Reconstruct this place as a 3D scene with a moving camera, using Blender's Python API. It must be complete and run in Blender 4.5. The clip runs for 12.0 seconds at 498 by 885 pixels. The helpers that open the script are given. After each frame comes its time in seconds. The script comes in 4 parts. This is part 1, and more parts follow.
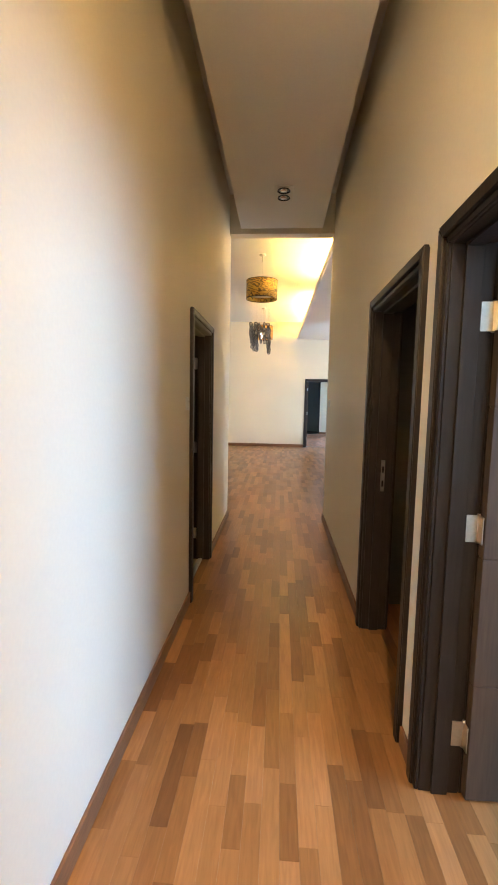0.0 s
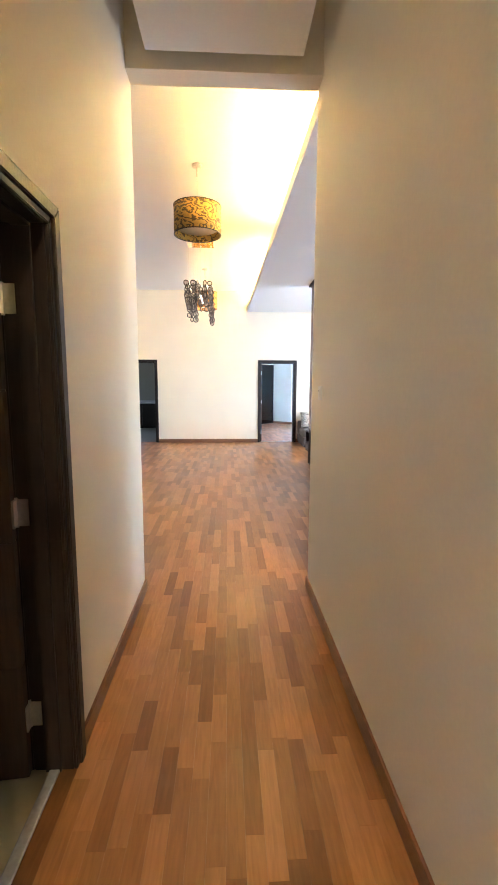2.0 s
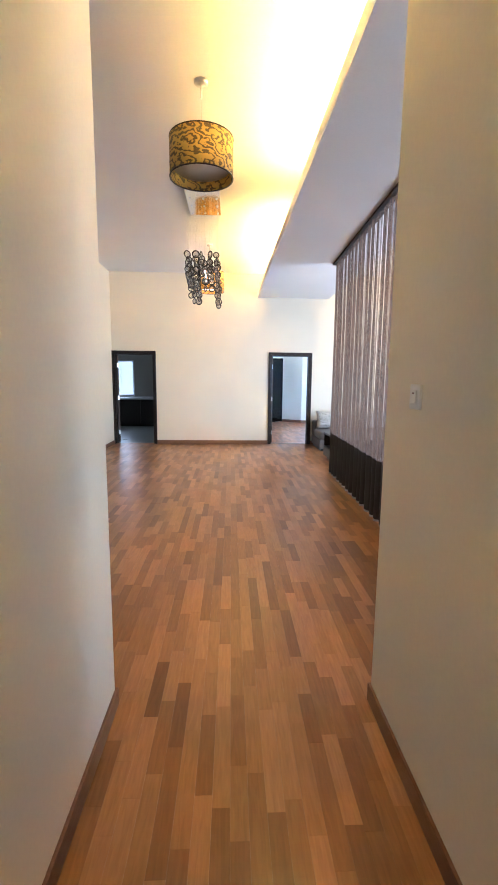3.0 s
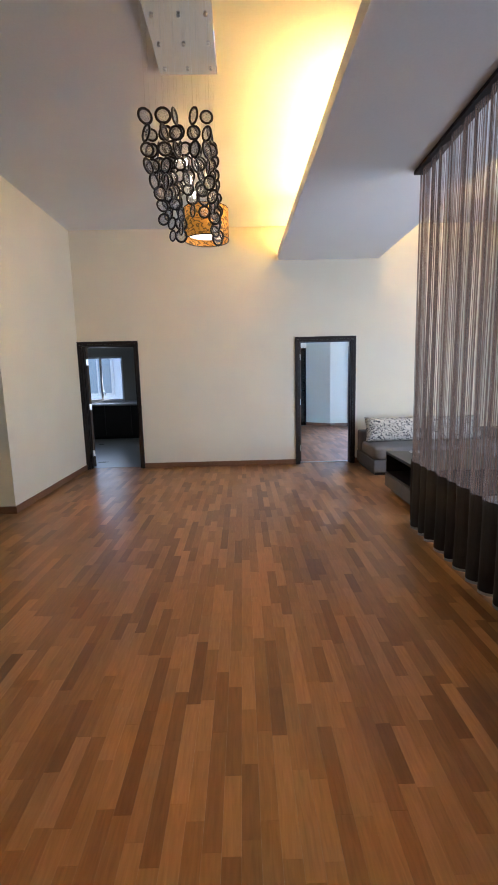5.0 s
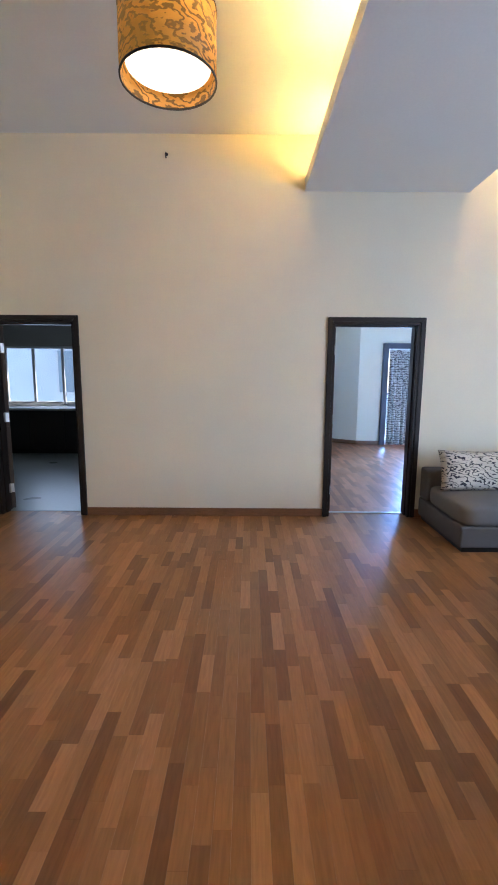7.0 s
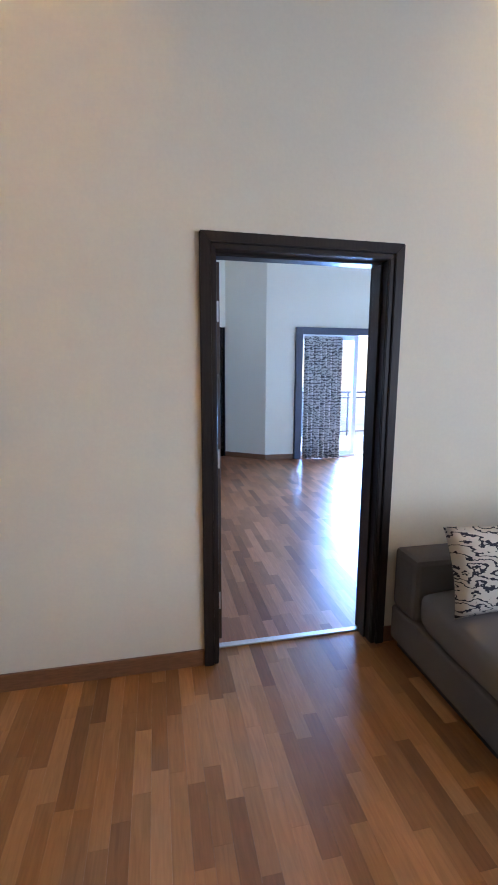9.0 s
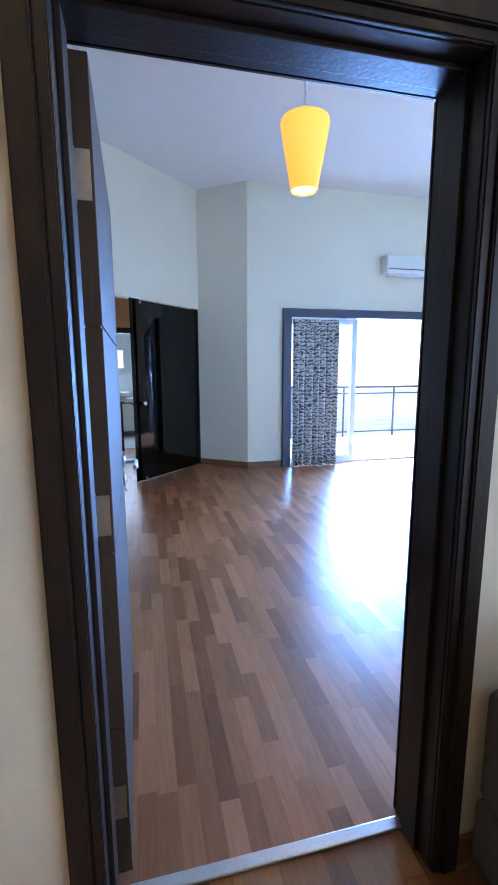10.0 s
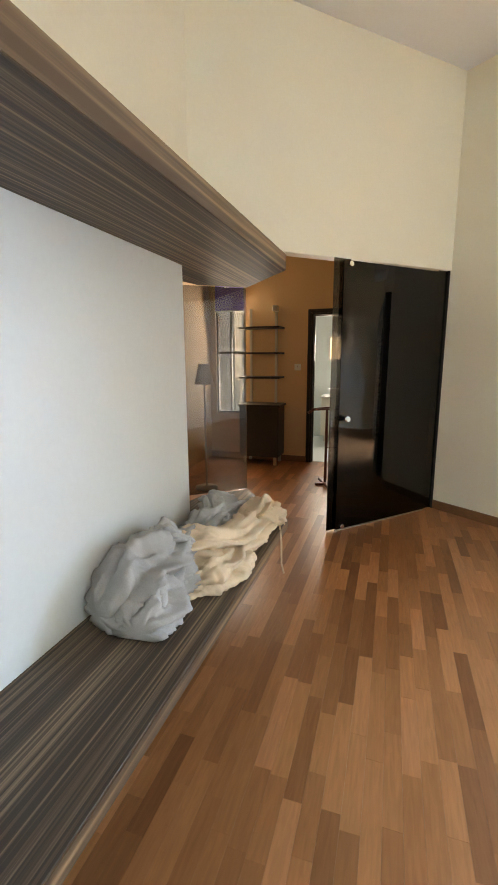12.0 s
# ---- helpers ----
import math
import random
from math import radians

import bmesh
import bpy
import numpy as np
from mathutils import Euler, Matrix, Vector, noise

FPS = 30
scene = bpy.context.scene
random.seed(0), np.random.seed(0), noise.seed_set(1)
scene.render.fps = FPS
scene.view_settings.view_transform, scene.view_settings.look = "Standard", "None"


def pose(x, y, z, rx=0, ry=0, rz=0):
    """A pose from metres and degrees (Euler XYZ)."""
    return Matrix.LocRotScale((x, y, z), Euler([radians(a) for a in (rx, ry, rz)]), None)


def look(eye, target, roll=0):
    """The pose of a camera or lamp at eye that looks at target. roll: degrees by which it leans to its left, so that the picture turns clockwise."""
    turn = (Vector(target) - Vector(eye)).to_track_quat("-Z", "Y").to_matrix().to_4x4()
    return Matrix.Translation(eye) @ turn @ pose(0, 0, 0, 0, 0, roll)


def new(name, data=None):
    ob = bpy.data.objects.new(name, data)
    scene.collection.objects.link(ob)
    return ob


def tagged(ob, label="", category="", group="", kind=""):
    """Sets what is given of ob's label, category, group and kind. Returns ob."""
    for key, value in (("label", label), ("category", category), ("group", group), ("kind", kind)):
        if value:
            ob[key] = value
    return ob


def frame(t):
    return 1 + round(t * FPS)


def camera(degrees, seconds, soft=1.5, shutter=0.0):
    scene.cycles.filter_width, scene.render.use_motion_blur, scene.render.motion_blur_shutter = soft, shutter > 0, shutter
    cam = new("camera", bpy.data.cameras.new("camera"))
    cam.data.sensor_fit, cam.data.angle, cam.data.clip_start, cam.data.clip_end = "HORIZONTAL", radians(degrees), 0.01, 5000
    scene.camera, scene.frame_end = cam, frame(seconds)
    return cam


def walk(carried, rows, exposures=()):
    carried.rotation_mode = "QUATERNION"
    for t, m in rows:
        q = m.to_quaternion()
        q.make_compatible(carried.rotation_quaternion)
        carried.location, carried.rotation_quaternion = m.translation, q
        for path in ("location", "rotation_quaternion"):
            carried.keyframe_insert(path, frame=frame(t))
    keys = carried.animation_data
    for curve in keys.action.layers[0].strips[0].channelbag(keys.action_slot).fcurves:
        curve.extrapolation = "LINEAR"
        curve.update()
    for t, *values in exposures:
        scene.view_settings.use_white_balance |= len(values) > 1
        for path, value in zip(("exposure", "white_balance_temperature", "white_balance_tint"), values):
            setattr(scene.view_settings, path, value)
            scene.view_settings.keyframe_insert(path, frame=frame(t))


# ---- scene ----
cam = camera(59.1, 12.0, soft=1.7)
PATH = [
    (0, (0.580, -0.100, 1.505), (0.445, 1.886, 1.303), 1.1),
    (0.5, (0.580, 0.349, 1.492), (0.507, 2.338, 1.298), -0.8),
    (1, (0.570, 0.895, 1.512), (0.543, 2.884, 1.300), -0.2),
    (1.5, (0.532, 1.539, 1.503), (0.642, 3.524, 1.283), -0.2),
    (2, (0.562, 2.242, 1.515), (0.658, 4.222, 1.251), 0.2),
    (2.5, (0.522, 2.838, 1.519), (0.602, 4.816, 1.236), 0.8),
    (4.3, (0.458, 5.358, 1.529), (0.547, 7.333, 1.224), -0.6),
    (4.5, (0.456, 5.663, 1.533), (0.536, 7.637, 1.222), -0.6),
    (5, (0.463, 6.324, 1.541), (0.486, 8.3, 1.233), -1.4),
    (5.5, (0.448, 7.034, 1.521), (0.449, 9.012, 1.226), -0.2),
    (6, (0.494, 7.664, 1.547), (0.495, 9.644, 1.263), -1.2),
    (6.5, (0.516, 8.352, 1.523), (0.506, 10.332, 1.246), 0.3),
    (6.7, (0.511, 8.612, 1.527), (0.493, 10.591, 1.24), 0.6),
    (8.3, (0.943, 10.811, 1.501), (1.23, 12.763, 1.174), -1.3),
    (8.5, (1.002, 11.01, 1.513), (1.334, 12.958, 1.202), -0.9),
    (9, (1.135, 11.603, 1.506), (1.544, 13.534, 1.186), 0.2),
    (9.5, (1.382, 12.196, 1.487), (1.837, 14.116, 1.161), -1.0),
    (10, (1.546, 12.793, 1.392), (1.999, 14.714, 1.067), -0.2),
    (10.5, (1.741, 13.366, 1.388), (1.931, 15.327, 1.047), 0.4),
    (11, (1.868, 13.871, 1.42), (1.627, 15.82, 1.044), 0.9),
    (11.5, (1.915, 14.290, 1.470), (1.285, 16.148, 1.081), 0.0),
    (12, (1.880, 14.730, 1.495), (1.276, 16.597, 1.112), -0.3),
]
EXPOSURES = [(0.0, 2.2, 6800, 10), (0.5, 2.3, 6800, 10), (1.0, 2.5, 7700, 13), (1.5, 2.75, 7000, 13), (2.0, 2.85, 6100, 12), (2.5, 2.7, 5900, 13), (4.3, 1.66, 6100, 15),
             (6.5, 1.42, 5850, 14), (8.5, 1.22, 6050, 17), (9.5, 1.12, 6100, 18), (10.0, 1.1, 6000, 14), (10.5, 1.2, 8000, 17), (11.0, 1.5, 11500, 21), (11.5, 1.85, 14500, 20), (12.0, 1.42, 15500, 20)]
walk(cam, [(t, look(eye, target, roll)) for t, eye, target, roll in PATH], EXPOSURES)

# ---------- world, sky and large lights ----------
world = bpy.data.worlds.new("world")
world.use_nodes = True
scene.world = world
wn = world.node_tree
sky = wn.nodes.new("ShaderNodeTexSky")
sky.sky_type, sky.sun_disc = "NISHITA", False
sky.dust_density, sky.air_density, sky.ozone_density = 0.1, 1.0, 3.0
sky.sun_elevation, sky.sun_rotation = radians(52), radians(70)
wn.links.new(sky.outputs[0], wn.nodes["Background"].inputs[0])
wn.nodes["Background"].inputs[1].default_value = 0.15
sun = new("sun", bpy.data.lights.new("sun", "SUN"))
sun.data.energy, sun.data.angle, sun.data.color = 4.0, radians(0.6), (1, 0.95, 0.88)
sun.matrix_world = look((0, 0, 30), (-18, -6, 0))


def area_light(name, eye, target, w, h, power, color=(0.72, 0.85, 1.0)):
    """A rectangular area lamp: daylight that enters by a window's opening, and the hall's fill."""
    lamp = new(name, bpy.data.lights.new(name, "AREA"))
    lamp.data.shape, lamp.data.size, lamp.data.size_y = "RECTANGLE", w, h
    lamp.data.energy, lamp.data.color = power, color
    lamp.matrix_world = look(eye, target)
    return lamp


DAY = (0.62, 0.77, 1.0)
DAY_BLUE = (0.30, 0.54, 1.0)
DAY_DEEP = (0.21, 0.455, 1.0)
area_light("daylight_lounge", (5.28, 9.0, 1.45), (0, 9.4, 0.9), 6.2, 2.3, 98, DAY)
area_light("daylight_bedroom", (5.15, 19.30, 1.20), (5.05, 12, -1.3), 2.6, 1.9, 660, DAY_DEEP).data.spread = radians(125)
area_light("daylight_kitchen", (-3.4, 17.95, 1.55), (-3.0, 12, 0.9), 1.1, 0.9, 4, DAY)
area_light("daylight_side_room", (4.25, 0.55, 1.5), (0, 0.7, 1.4), 1.9, 1.9, 58, DAY_BLUE)
# Unseen warm fill lamp, added to brighten the hall walls.
area_light("hall_warm_fill", (0.568, -1.2, 3.37), (0.568, -1.2, 0), 0.12, 0.26, 19, (1.0, 0.76, 0.46))
area_light("daylight_bathroom", (0.95, 22.92, 1.65), (1.1, 20, 1.0), 0.5, 0.5, 16, DAY)
area_light("daylight_dressing", (-0.38, 20.95, 1.6), (0.6, 18, 0.8), 0.4, 1.8, 22, DAY)


# ---------- materials ----------
def nodes_of(m):
    return m.node_tree.nodes, m.node_tree.links


def plain(name, color, rough=0.5, metal=0.0, grain=0.06, scale=30.0, bump=0.05, big=0.05, big_scale=1.3, stretch=(1, 1, 1), spec=0.5):
    """A surface with grain at two scales."""
    m = bpy.data.materials.new(name)
    m.use_nodes = True
    N, L = nodes_of(m)
    b = N["Principled BSDF"]
    tc = N.new("ShaderNodeNewGeometry")
    mp = N.new("ShaderNodeMapping")
    mp.inputs["Scale"].default_value = stretch
    L.new(tc.outputs["Position"], mp.inputs[0])
    fine, wide = N.new("ShaderNodeTexNoise"), N.new("ShaderNodeTexNoise")
    fine.inputs["Scale"].default_value, fine.inputs["Detail"].default_value = scale, 5
    wide.inputs["Scale"].default_value, wide.inputs["Detail"].default_value = big_scale, 3
    L.new(mp.outputs[0], fine.inputs["Vector"])
    L.new(tc.outputs["Position"], wide.inputs["Vector"])
    f1, f2 = N.new("ShaderNodeMapRange"), N.new("ShaderNodeMapRange")
    for f, src, a in ((f1, fine, grain), (f2, wide, big)):
        f.inputs[1].default_value, f.inputs[2].default_value = 0.25, 0.75
        f.inputs[3].default_value, f.inputs[4].default_value = 1 - a, 1 + a
        L.new(src.outputs[0], f.inputs[0])
    mul = N.new("ShaderNodeMath")
    mul.operation = "MULTIPLY"
    L.new(f1.outputs[0], mul.inputs[0])
    L.new(f2.outputs[0], mul.inputs[1])
    mix = N.new("ShaderNodeVectorMath")
    mix.operation = "SCALE"
    mix.inputs[0].default_value = color
    L.new(mul.outputs[0], mix.inputs["Scale"])
    L.new(mix.outputs[0], b.inputs["Base Color"])
    rr = N.new("ShaderNodeMapRange")
    rr.inputs[3].default_value, rr.inputs[4].default_value = max(0.02, rough - 0.07), min(1, rough + 0.07)
    L.new(wide.outputs[0], rr.inputs[0])
    L.new(rr.outputs[0], b.inputs["Roughness"])
    b.inputs["Metallic"].default_value = metal
    b.inputs["Specular IOR Level"].default_value = spec
    if bump:
        bp = N.new("ShaderNodeBump")
        bp.inputs["Strength"].default_value, bp.inputs["Distance"].default_value = bump, 0.01
        L.new(fine.outputs[0], bp.inputs["Height"])
        L.new(bp.outputs[0], b.inputs["Normal"])
    return m


def glow(name, color, strength):
    m = bpy.data.materials.new(name)
    m.use_nodes = True
    b = m.node_tree.nodes["Principled BSDF"]
    b.inputs["Base Color"].default_value = (*color, 1)
    b.inputs["Emission Color"].default_value = (*color, 1)
    b.inputs["Emission Strength"].default_value = strength
    return m


def parquet(name, per_object, tint=(1, 1, 1)):
    """Reddish brown laminate: each strip has its own tone, with grain along it."""
    m = bpy.data.materials.new(name)
    m.use_nodes = True
    N, L = nodes_of(m)
    b = N["Principled BSDF"]
    geo = N.new("ShaderNodeNewGeometry")
    if per_object:
        rnd = N.new("ShaderNodeObjectInfo").outputs["Random"]
    else:
        rnd = geo.outputs["Random Per Island"]
    ramp = N.new("ShaderNodeValToRGB")
    e = ramp.color_ramp.elements
    e[0].position, e[0].color = 0.0, (0.195 * tint[0], 0.081 * tint[1], 0.028 * tint[2], 1)
    e[1].position, e[1].color = 1.0, (0.445 * tint[0], 0.208 * tint[1], 0.084 * tint[2], 1)
    for p, c in ((0.25, (0.265, 0.115, 0.039, 1)), (0.6, (0.340, 0.153, 0.054, 1)), (0.85, (0.405, 0.188, 0.069, 1))):
        el = e.new(p)
        el.color = (c[0] * tint[0], c[1] * tint[1], c[2] * tint[2], 1)
    L.new(rnd, ramp.inputs[0])
    shift = N.new("ShaderNodeVectorMath")
    shift.operation = "MULTIPLY_ADD"
    shift.inputs[1].default_value = (34, 3.2, 8)
    comb = N.new("ShaderNodeCombineXYZ")
    big = N.new("ShaderNodeMath")
    big.operation = "MULTIPLY"
    big.inputs[1].default_value = 57
    L.new(rnd, big.inputs[0])
    L.new(big.outputs[0], comb.inputs[1])
    L.new(geo.outputs["Position"], shift.inputs[0])
    L.new(comb.outputs[0], shift.inputs[2])
    grain = N.new("ShaderNodeTexNoise")
    grain.inputs["Scale"].default_value, grain.inputs["Detail"].default_value = 2.2, 6
    grain.inputs["Distortion"].default_value = 0.6
    L.new(shift.outputs[0], grain.inputs["Vector"])
    f = N.new("ShaderNodeMapRange")
    f.inputs[1].default_value, f.inputs[2].default_value, f.inputs[3].default_value, f.inputs[4].default_value = 0.3, 0.7, 0.86, 1.12
    L.new(grain.outputs[0], f.inputs[0])
    sc = N.new("ShaderNodeVectorMath")
    sc.operation = "SCALE"
    L.new(ramp.outputs[0], sc.inputs[0])
    L.new(f.outputs[0], sc.inputs["Scale"])
    L.new(sc.outputs[0], b.inputs["Base Color"])
    b.inputs["Specular IOR Level"].default_value = 0.3
    smear = N.new("ShaderNodeTexNoise")
    smear.inputs["Scale"].default_value, smear.inputs["Detail"].default_value = 2.5, 4
    L.new(geo.outputs["Position"], smear.inputs["Vector"])
    rr = N.new("ShaderNodeMapRange")
    rr.inputs[3].default_value, rr.inputs[4].default_value = 0.24, 0.42
    L.new(smear.outputs[0], rr.inputs[0])
    L.new(rr.outputs[0], b.inputs["Roughness"])
    bp = N.new("ShaderNodeBump")
    bp.inputs["Strength"].default_value, bp.inputs["Distance"].default_value = 0.04, 0.005
    L.new(grain.outputs[0], bp.inputs["Height"])
    L.new(bp.outputs[0], b.inputs["Normal"])
    return m


def striped(name, dark, light, scale, distort, rough, stretch=(1, 1, 1), lo=0.45, hi=0.6, detail_scale=1.0, profile="SIN", axis="X"):
    """Bands of two colours that waver: zebrano veneer or printed fabric."""
    m = bpy.data.materials.new(name)
    m.use_nodes = True
    N, L = nodes_of(m)
    b = N["Principled BSDF"]
    tc = N.new("ShaderNodeTexCoord")
    mp = N.new("ShaderNodeMapping")
    mp.inputs["Scale"].default_value = stretch
    L.new(tc.outputs["Object"], mp.inputs[0])
    w = N.new("ShaderNodeTexWave")
    w.bands_direction, w.wave_profile = axis, profile
    w.inputs["Scale"].default_value, w.inputs["Distortion"].default_value = scale, distort
    w.inputs["Detail"].default_value, w.inputs["Detail Scale"].default_value = 3, detail_scale
    L.new(mp.outputs[0], w.inputs["Vector"])
    ramp = N.new("ShaderNodeValToRGB")
    e = ramp.color_ramp.elements
    e[0].position, e[0].color = lo, (*dark, 1)
    e[1].position, e[1].color = hi, (*light, 1)
    L.new(w.outputs["Color"], ramp.inputs[0])
    n = N.new("ShaderNodeTexNoise")
    n.inputs["Scale"].default_value, n.inputs["Detail"].default_value = 6, 4
    L.new(mp.outputs[0], n.inputs["Vector"])
    f = N.new("ShaderNodeMapRange")
    f.inputs[3].default_value, f.inputs[4].default_value = 0.7, 1.3
    L.new(n.outputs[0], f.inputs[0])
    sc = N.new("ShaderNodeVectorMath")
    sc.operation = "SCALE"
    L.new(ramp.outputs[0], sc.inputs[0])
    L.new(f.outputs[0], sc.inputs["Scale"])
    L.new(sc.outputs[0], b.inputs["Base Color"])
    b.inputs["Roughness"].default_value = rough
    return m


def veined(name, dark, light):
    """Straight-grained veneer: uneven light lines along y on a dark ground."""
    m = bpy.data.materials.new(name)
    m.use_nodes = True
    N, L = nodes_of(m)
    b = N["Principled BSDF"]
    geo, mp, mp2 = N.new("ShaderNodeNewGeometry"), N.new("ShaderNodeMapping"), N.new("ShaderNodeMapping")
    mp.inputs["Scale"].default_value, mp2.inputs["Scale"].default_value = (95, 0.5, 40), (15, 0.3, 8)
    one, two = N.new("ShaderNodeTexNoise"), N.new("ShaderNodeTexNoise")
    for t, q in ((one, mp), (two, mp2)):
        L.new(geo.outputs["Position"], q.inputs[0])
        L.new(q.outputs[0], t.inputs["Vector"])
        t.inputs["Scale"].default_value, t.inputs["Detail"].default_value = 1.0, 3
    add = N.new("ShaderNodeMath")
    add.operation = "MULTIPLY_ADD"
    add.inputs[1].default_value = 0.55
    L.new(two.outputs[0], add.inputs[0])
    L.new(one.outputs[0], add.inputs[2])
    ramp = N.new("ShaderNodeValToRGB")
    e = ramp.color_ramp.elements
    e[0].position, e[0].color = 0.68, (*dark, 1)
    e[1].position, e[1].color = 0.96, (*light, 1)
    el = e.new(0.80)
    el.color = (*[0.66 * a + 0.28 * c for a, c in zip(dark, light)], 1)
    L.new(add.outputs[0], ramp.inputs[0])
    L.new(ramp.outputs[0], b.inputs["Base Color"])
    b.inputs["Roughness"].default_value = 0.46
    b.inputs["Specular IOR Level"].default_value = 0.35
    return m


def sheer(name, color, clear, pleats=False):
    """Thin fabric that lets part of the light through."""
    m = plain(name, color, 0.9, grain=0.10, scale=30, stretch=(1, 1, 0.02), bump=0)
    N, L = nodes_of(m)
    out, b = N["Material Output"], N["Principled BSDF"]
    tr, tl = N.new("ShaderNodeBsdfTransparent"), N.new("ShaderNodeBsdfTranslucent")
    tl.inputs[0].default_value = (*color, 1)
    a, c = N.new("ShaderNodeMixShader"), N.new("ShaderNodeMixShader")
    a.inputs[0].default_value, c.inputs[0].default_value = 0.5, clear
    L.new(b.outputs[0], a.inputs[1])
    L.new(tl.outputs[0], a.inputs[2])
    L.new(a.outputs[0], c.inputs[1])
    L.new(tr.outputs[0], c.inputs[2])
    L.new(c.outputs[0], out.inputs[0])
    if pleats:
        tc, mp, n, r = (N.new("ShaderNode" + k) for k in ("TexCoord", "Mapping", "TexNoise", "MapRange"))
        mp.inputs["Scale"].default_value = (34, 1, 0.12)
        n.inputs["Scale"].default_value, n.inputs["Detail"].default_value = 1.0, 3
        r.inputs[1].default_value, r.inputs[2].default_value = 0.35, 0.68
        r.inputs[3].default_value, r.inputs[4].default_value = clear * 0.35, min(0.8, clear * 1.9)
        L.new(tc.outputs["Object"], mp.inputs[0])
        L.new(mp.outputs[0], n.inputs["Vector"])
        L.new(n.outputs[0], r.inputs[0])
        # fine upright threads, unevenly spaced
        w, tr_, mu = N.new("ShaderNodeTexWave"), N.new("ShaderNodeMapRange"), N.new("ShaderNodeMath")
        mp3 = N.new("ShaderNodeMapping")
        mp3.inputs["Scale"].default_value = (1, 0, 0.01)
        L.new(tc.outputs["Object"], mp3.inputs[0])
        L.new(mp3.outputs[0], w.inputs["Vector"])
        w.bands_direction = "X"
        w.inputs["Scale"].default_value, w.inputs["Distortion"].default_value = 17.0, 3.0
        w.inputs["Detail"].default_value, w.inputs["Detail Scale"].default_value = 2, 6.0
        tr_.inputs[1].default_value, tr_.inputs[2].default_value = 0.15, 0.55
        tr_.inputs[3].default_value, tr_.inputs[4].default_value = 0.25, 1.15
        mu.operation = "MULTIPLY"
        L.new(w.outputs["Fac"], tr_.inputs[0])
        L.new(r.outputs[0], mu.inputs[0])
        L.new(tr_.outputs[0], mu.inputs[1])
        L.new(mu.outputs[0], c.inputs[0])
    return m


def pane(name, tint, gloss_rough=0.02):
    """Flat glass: tinted, clear, with a mirror's gloss by the angle."""
    m = bpy.data.materials.new(name)
    m.use_nodes = True
    N, L = nodes_of(m)
    out = N["Material Output"]
    tr, gl, fr, mx = (N.new("ShaderNode" + k) for k in ("BsdfTransparent", "BsdfGlossy", "Fresnel", "MixShader"))
    tr.inputs[0].default_value = (*tint, 1)
    gl.inputs["Roughness"].default_value = gloss_rough
    fr.inputs[0].default_value = 1.5
    L.new(fr.outputs[0], mx.inputs[0])
    L.new(tr.outputs[0], mx.inputs[1])
    L.new(gl.outputs[0], mx.inputs[2])
    L.new(mx.outputs[0], out.inputs[0])
    return m


CREAM = plain("cream_wall_paint", (0.80, 0.725, 0.57), 0.55, grain=0.02, scale=60, bump=0.06, big=0.03)
WHITE = plain("white_ceiling_paint", (0.80, 0.79, 0.77), 0.7, grain=0.02, scale=60, bump=0.04, big=0.02)
# Peach paint with the dressing room's warm light mixed into its colour.
PEACH = plain("peach_wall_paint_warm_lit", (0.72, 0.46, 0.25), 0.6, grain=0.03, scale=60, big=0.04)
TEAL = plain("pale_tiled_wall_glaze", (0.55, 0.64, 0.66), 0.3, grain=0.03, scale=20)
PANEL = plain("pale_panel_lacquer", (0.64, 0.66, 0.63), 0.45, grain=0.02, scale=40, bump=0.02, big=0.03)
DARK = plain("dark_stained_wood", (0.024, 0.016, 0.012), 0.40, spec=0.3, grain=0.3, scale=14, bump=0.08, big=0.12, stretch=(6, 6, 0.5))
LEAF = plain("dark_veneer", (0.075, 0.048, 0.032), 0.55, spec=0.22, grain=0.18, scale=12, bump=0.04, big=0.12, stretch=(7, 7, 0.5))
SKIRT = plain("brown_skirting_wood", (0.22, 0.100, 0.046), 0.4, grain=0.2, scale=10, bump=0.05, big=0.1, stretch=(2, 2, 12))
FRAME = plain("slate_blue_frame_paint", (0.060, 0.066, 0.095), 0.45, grain=0.05, scale=30)
STEEL = plain("brushed_steel", (0.62, 0.60, 0.57), 0.32, 1.0, grain=0.08, scale=80, bump=0.02)
CHROME = plain("polished_chrome", (0.75, 0.75, 0.76), 0.10, 1.0, grain=0.03, scale=20, bump=0)
BLACK = plain("black_metal", (0.022, 0.020, 0.019), 0.35, 0.4, grain=0.1, scale=50)
PLASTIC = plain("white_plastic", (0.78, 0.77, 0.72), 0.35, grain=0.02, scale=20, bump=0)
ALU = plain("white_aluminium", (0.72, 0.74, 0.76), 0.4, grain=0.03, scale=30, bump=0)
GREY = plain("grey_upholstery", (0.150, 0.135, 0.125), 0.95, grain=0.22, scale=420, bump=0.3, big=0.1, spec=0.2)
GREY_SEAT = plain("grey_seat_fabric", (0.200, 0.182, 0.170), 0.95, grain=0.22, scale=420, bump=0.3, big=0.1, spec=0.2)
CLOTH_GREY = plain("pale_grey_net", (0.40, 0.39, 0.37), 0.95, grain=0.08, scale=200, bump=0.04, big=0.12, big_scale=9, spec=0.15)
CLOTH_CREAM = plain("cream_lining_cloth", (0.74, 0.56, 0.40), 0.9, grain=0.05, scale=150, bump=0.03, big=0.1, big_scale=9, spec=0.2)
HEM = plain("dark_brown_curtain_hem", (0.030, 0.022, 0.019), 0.9, grain=0.2, scale=200, bump=0.1, stretch=(1, 1, 0.1))
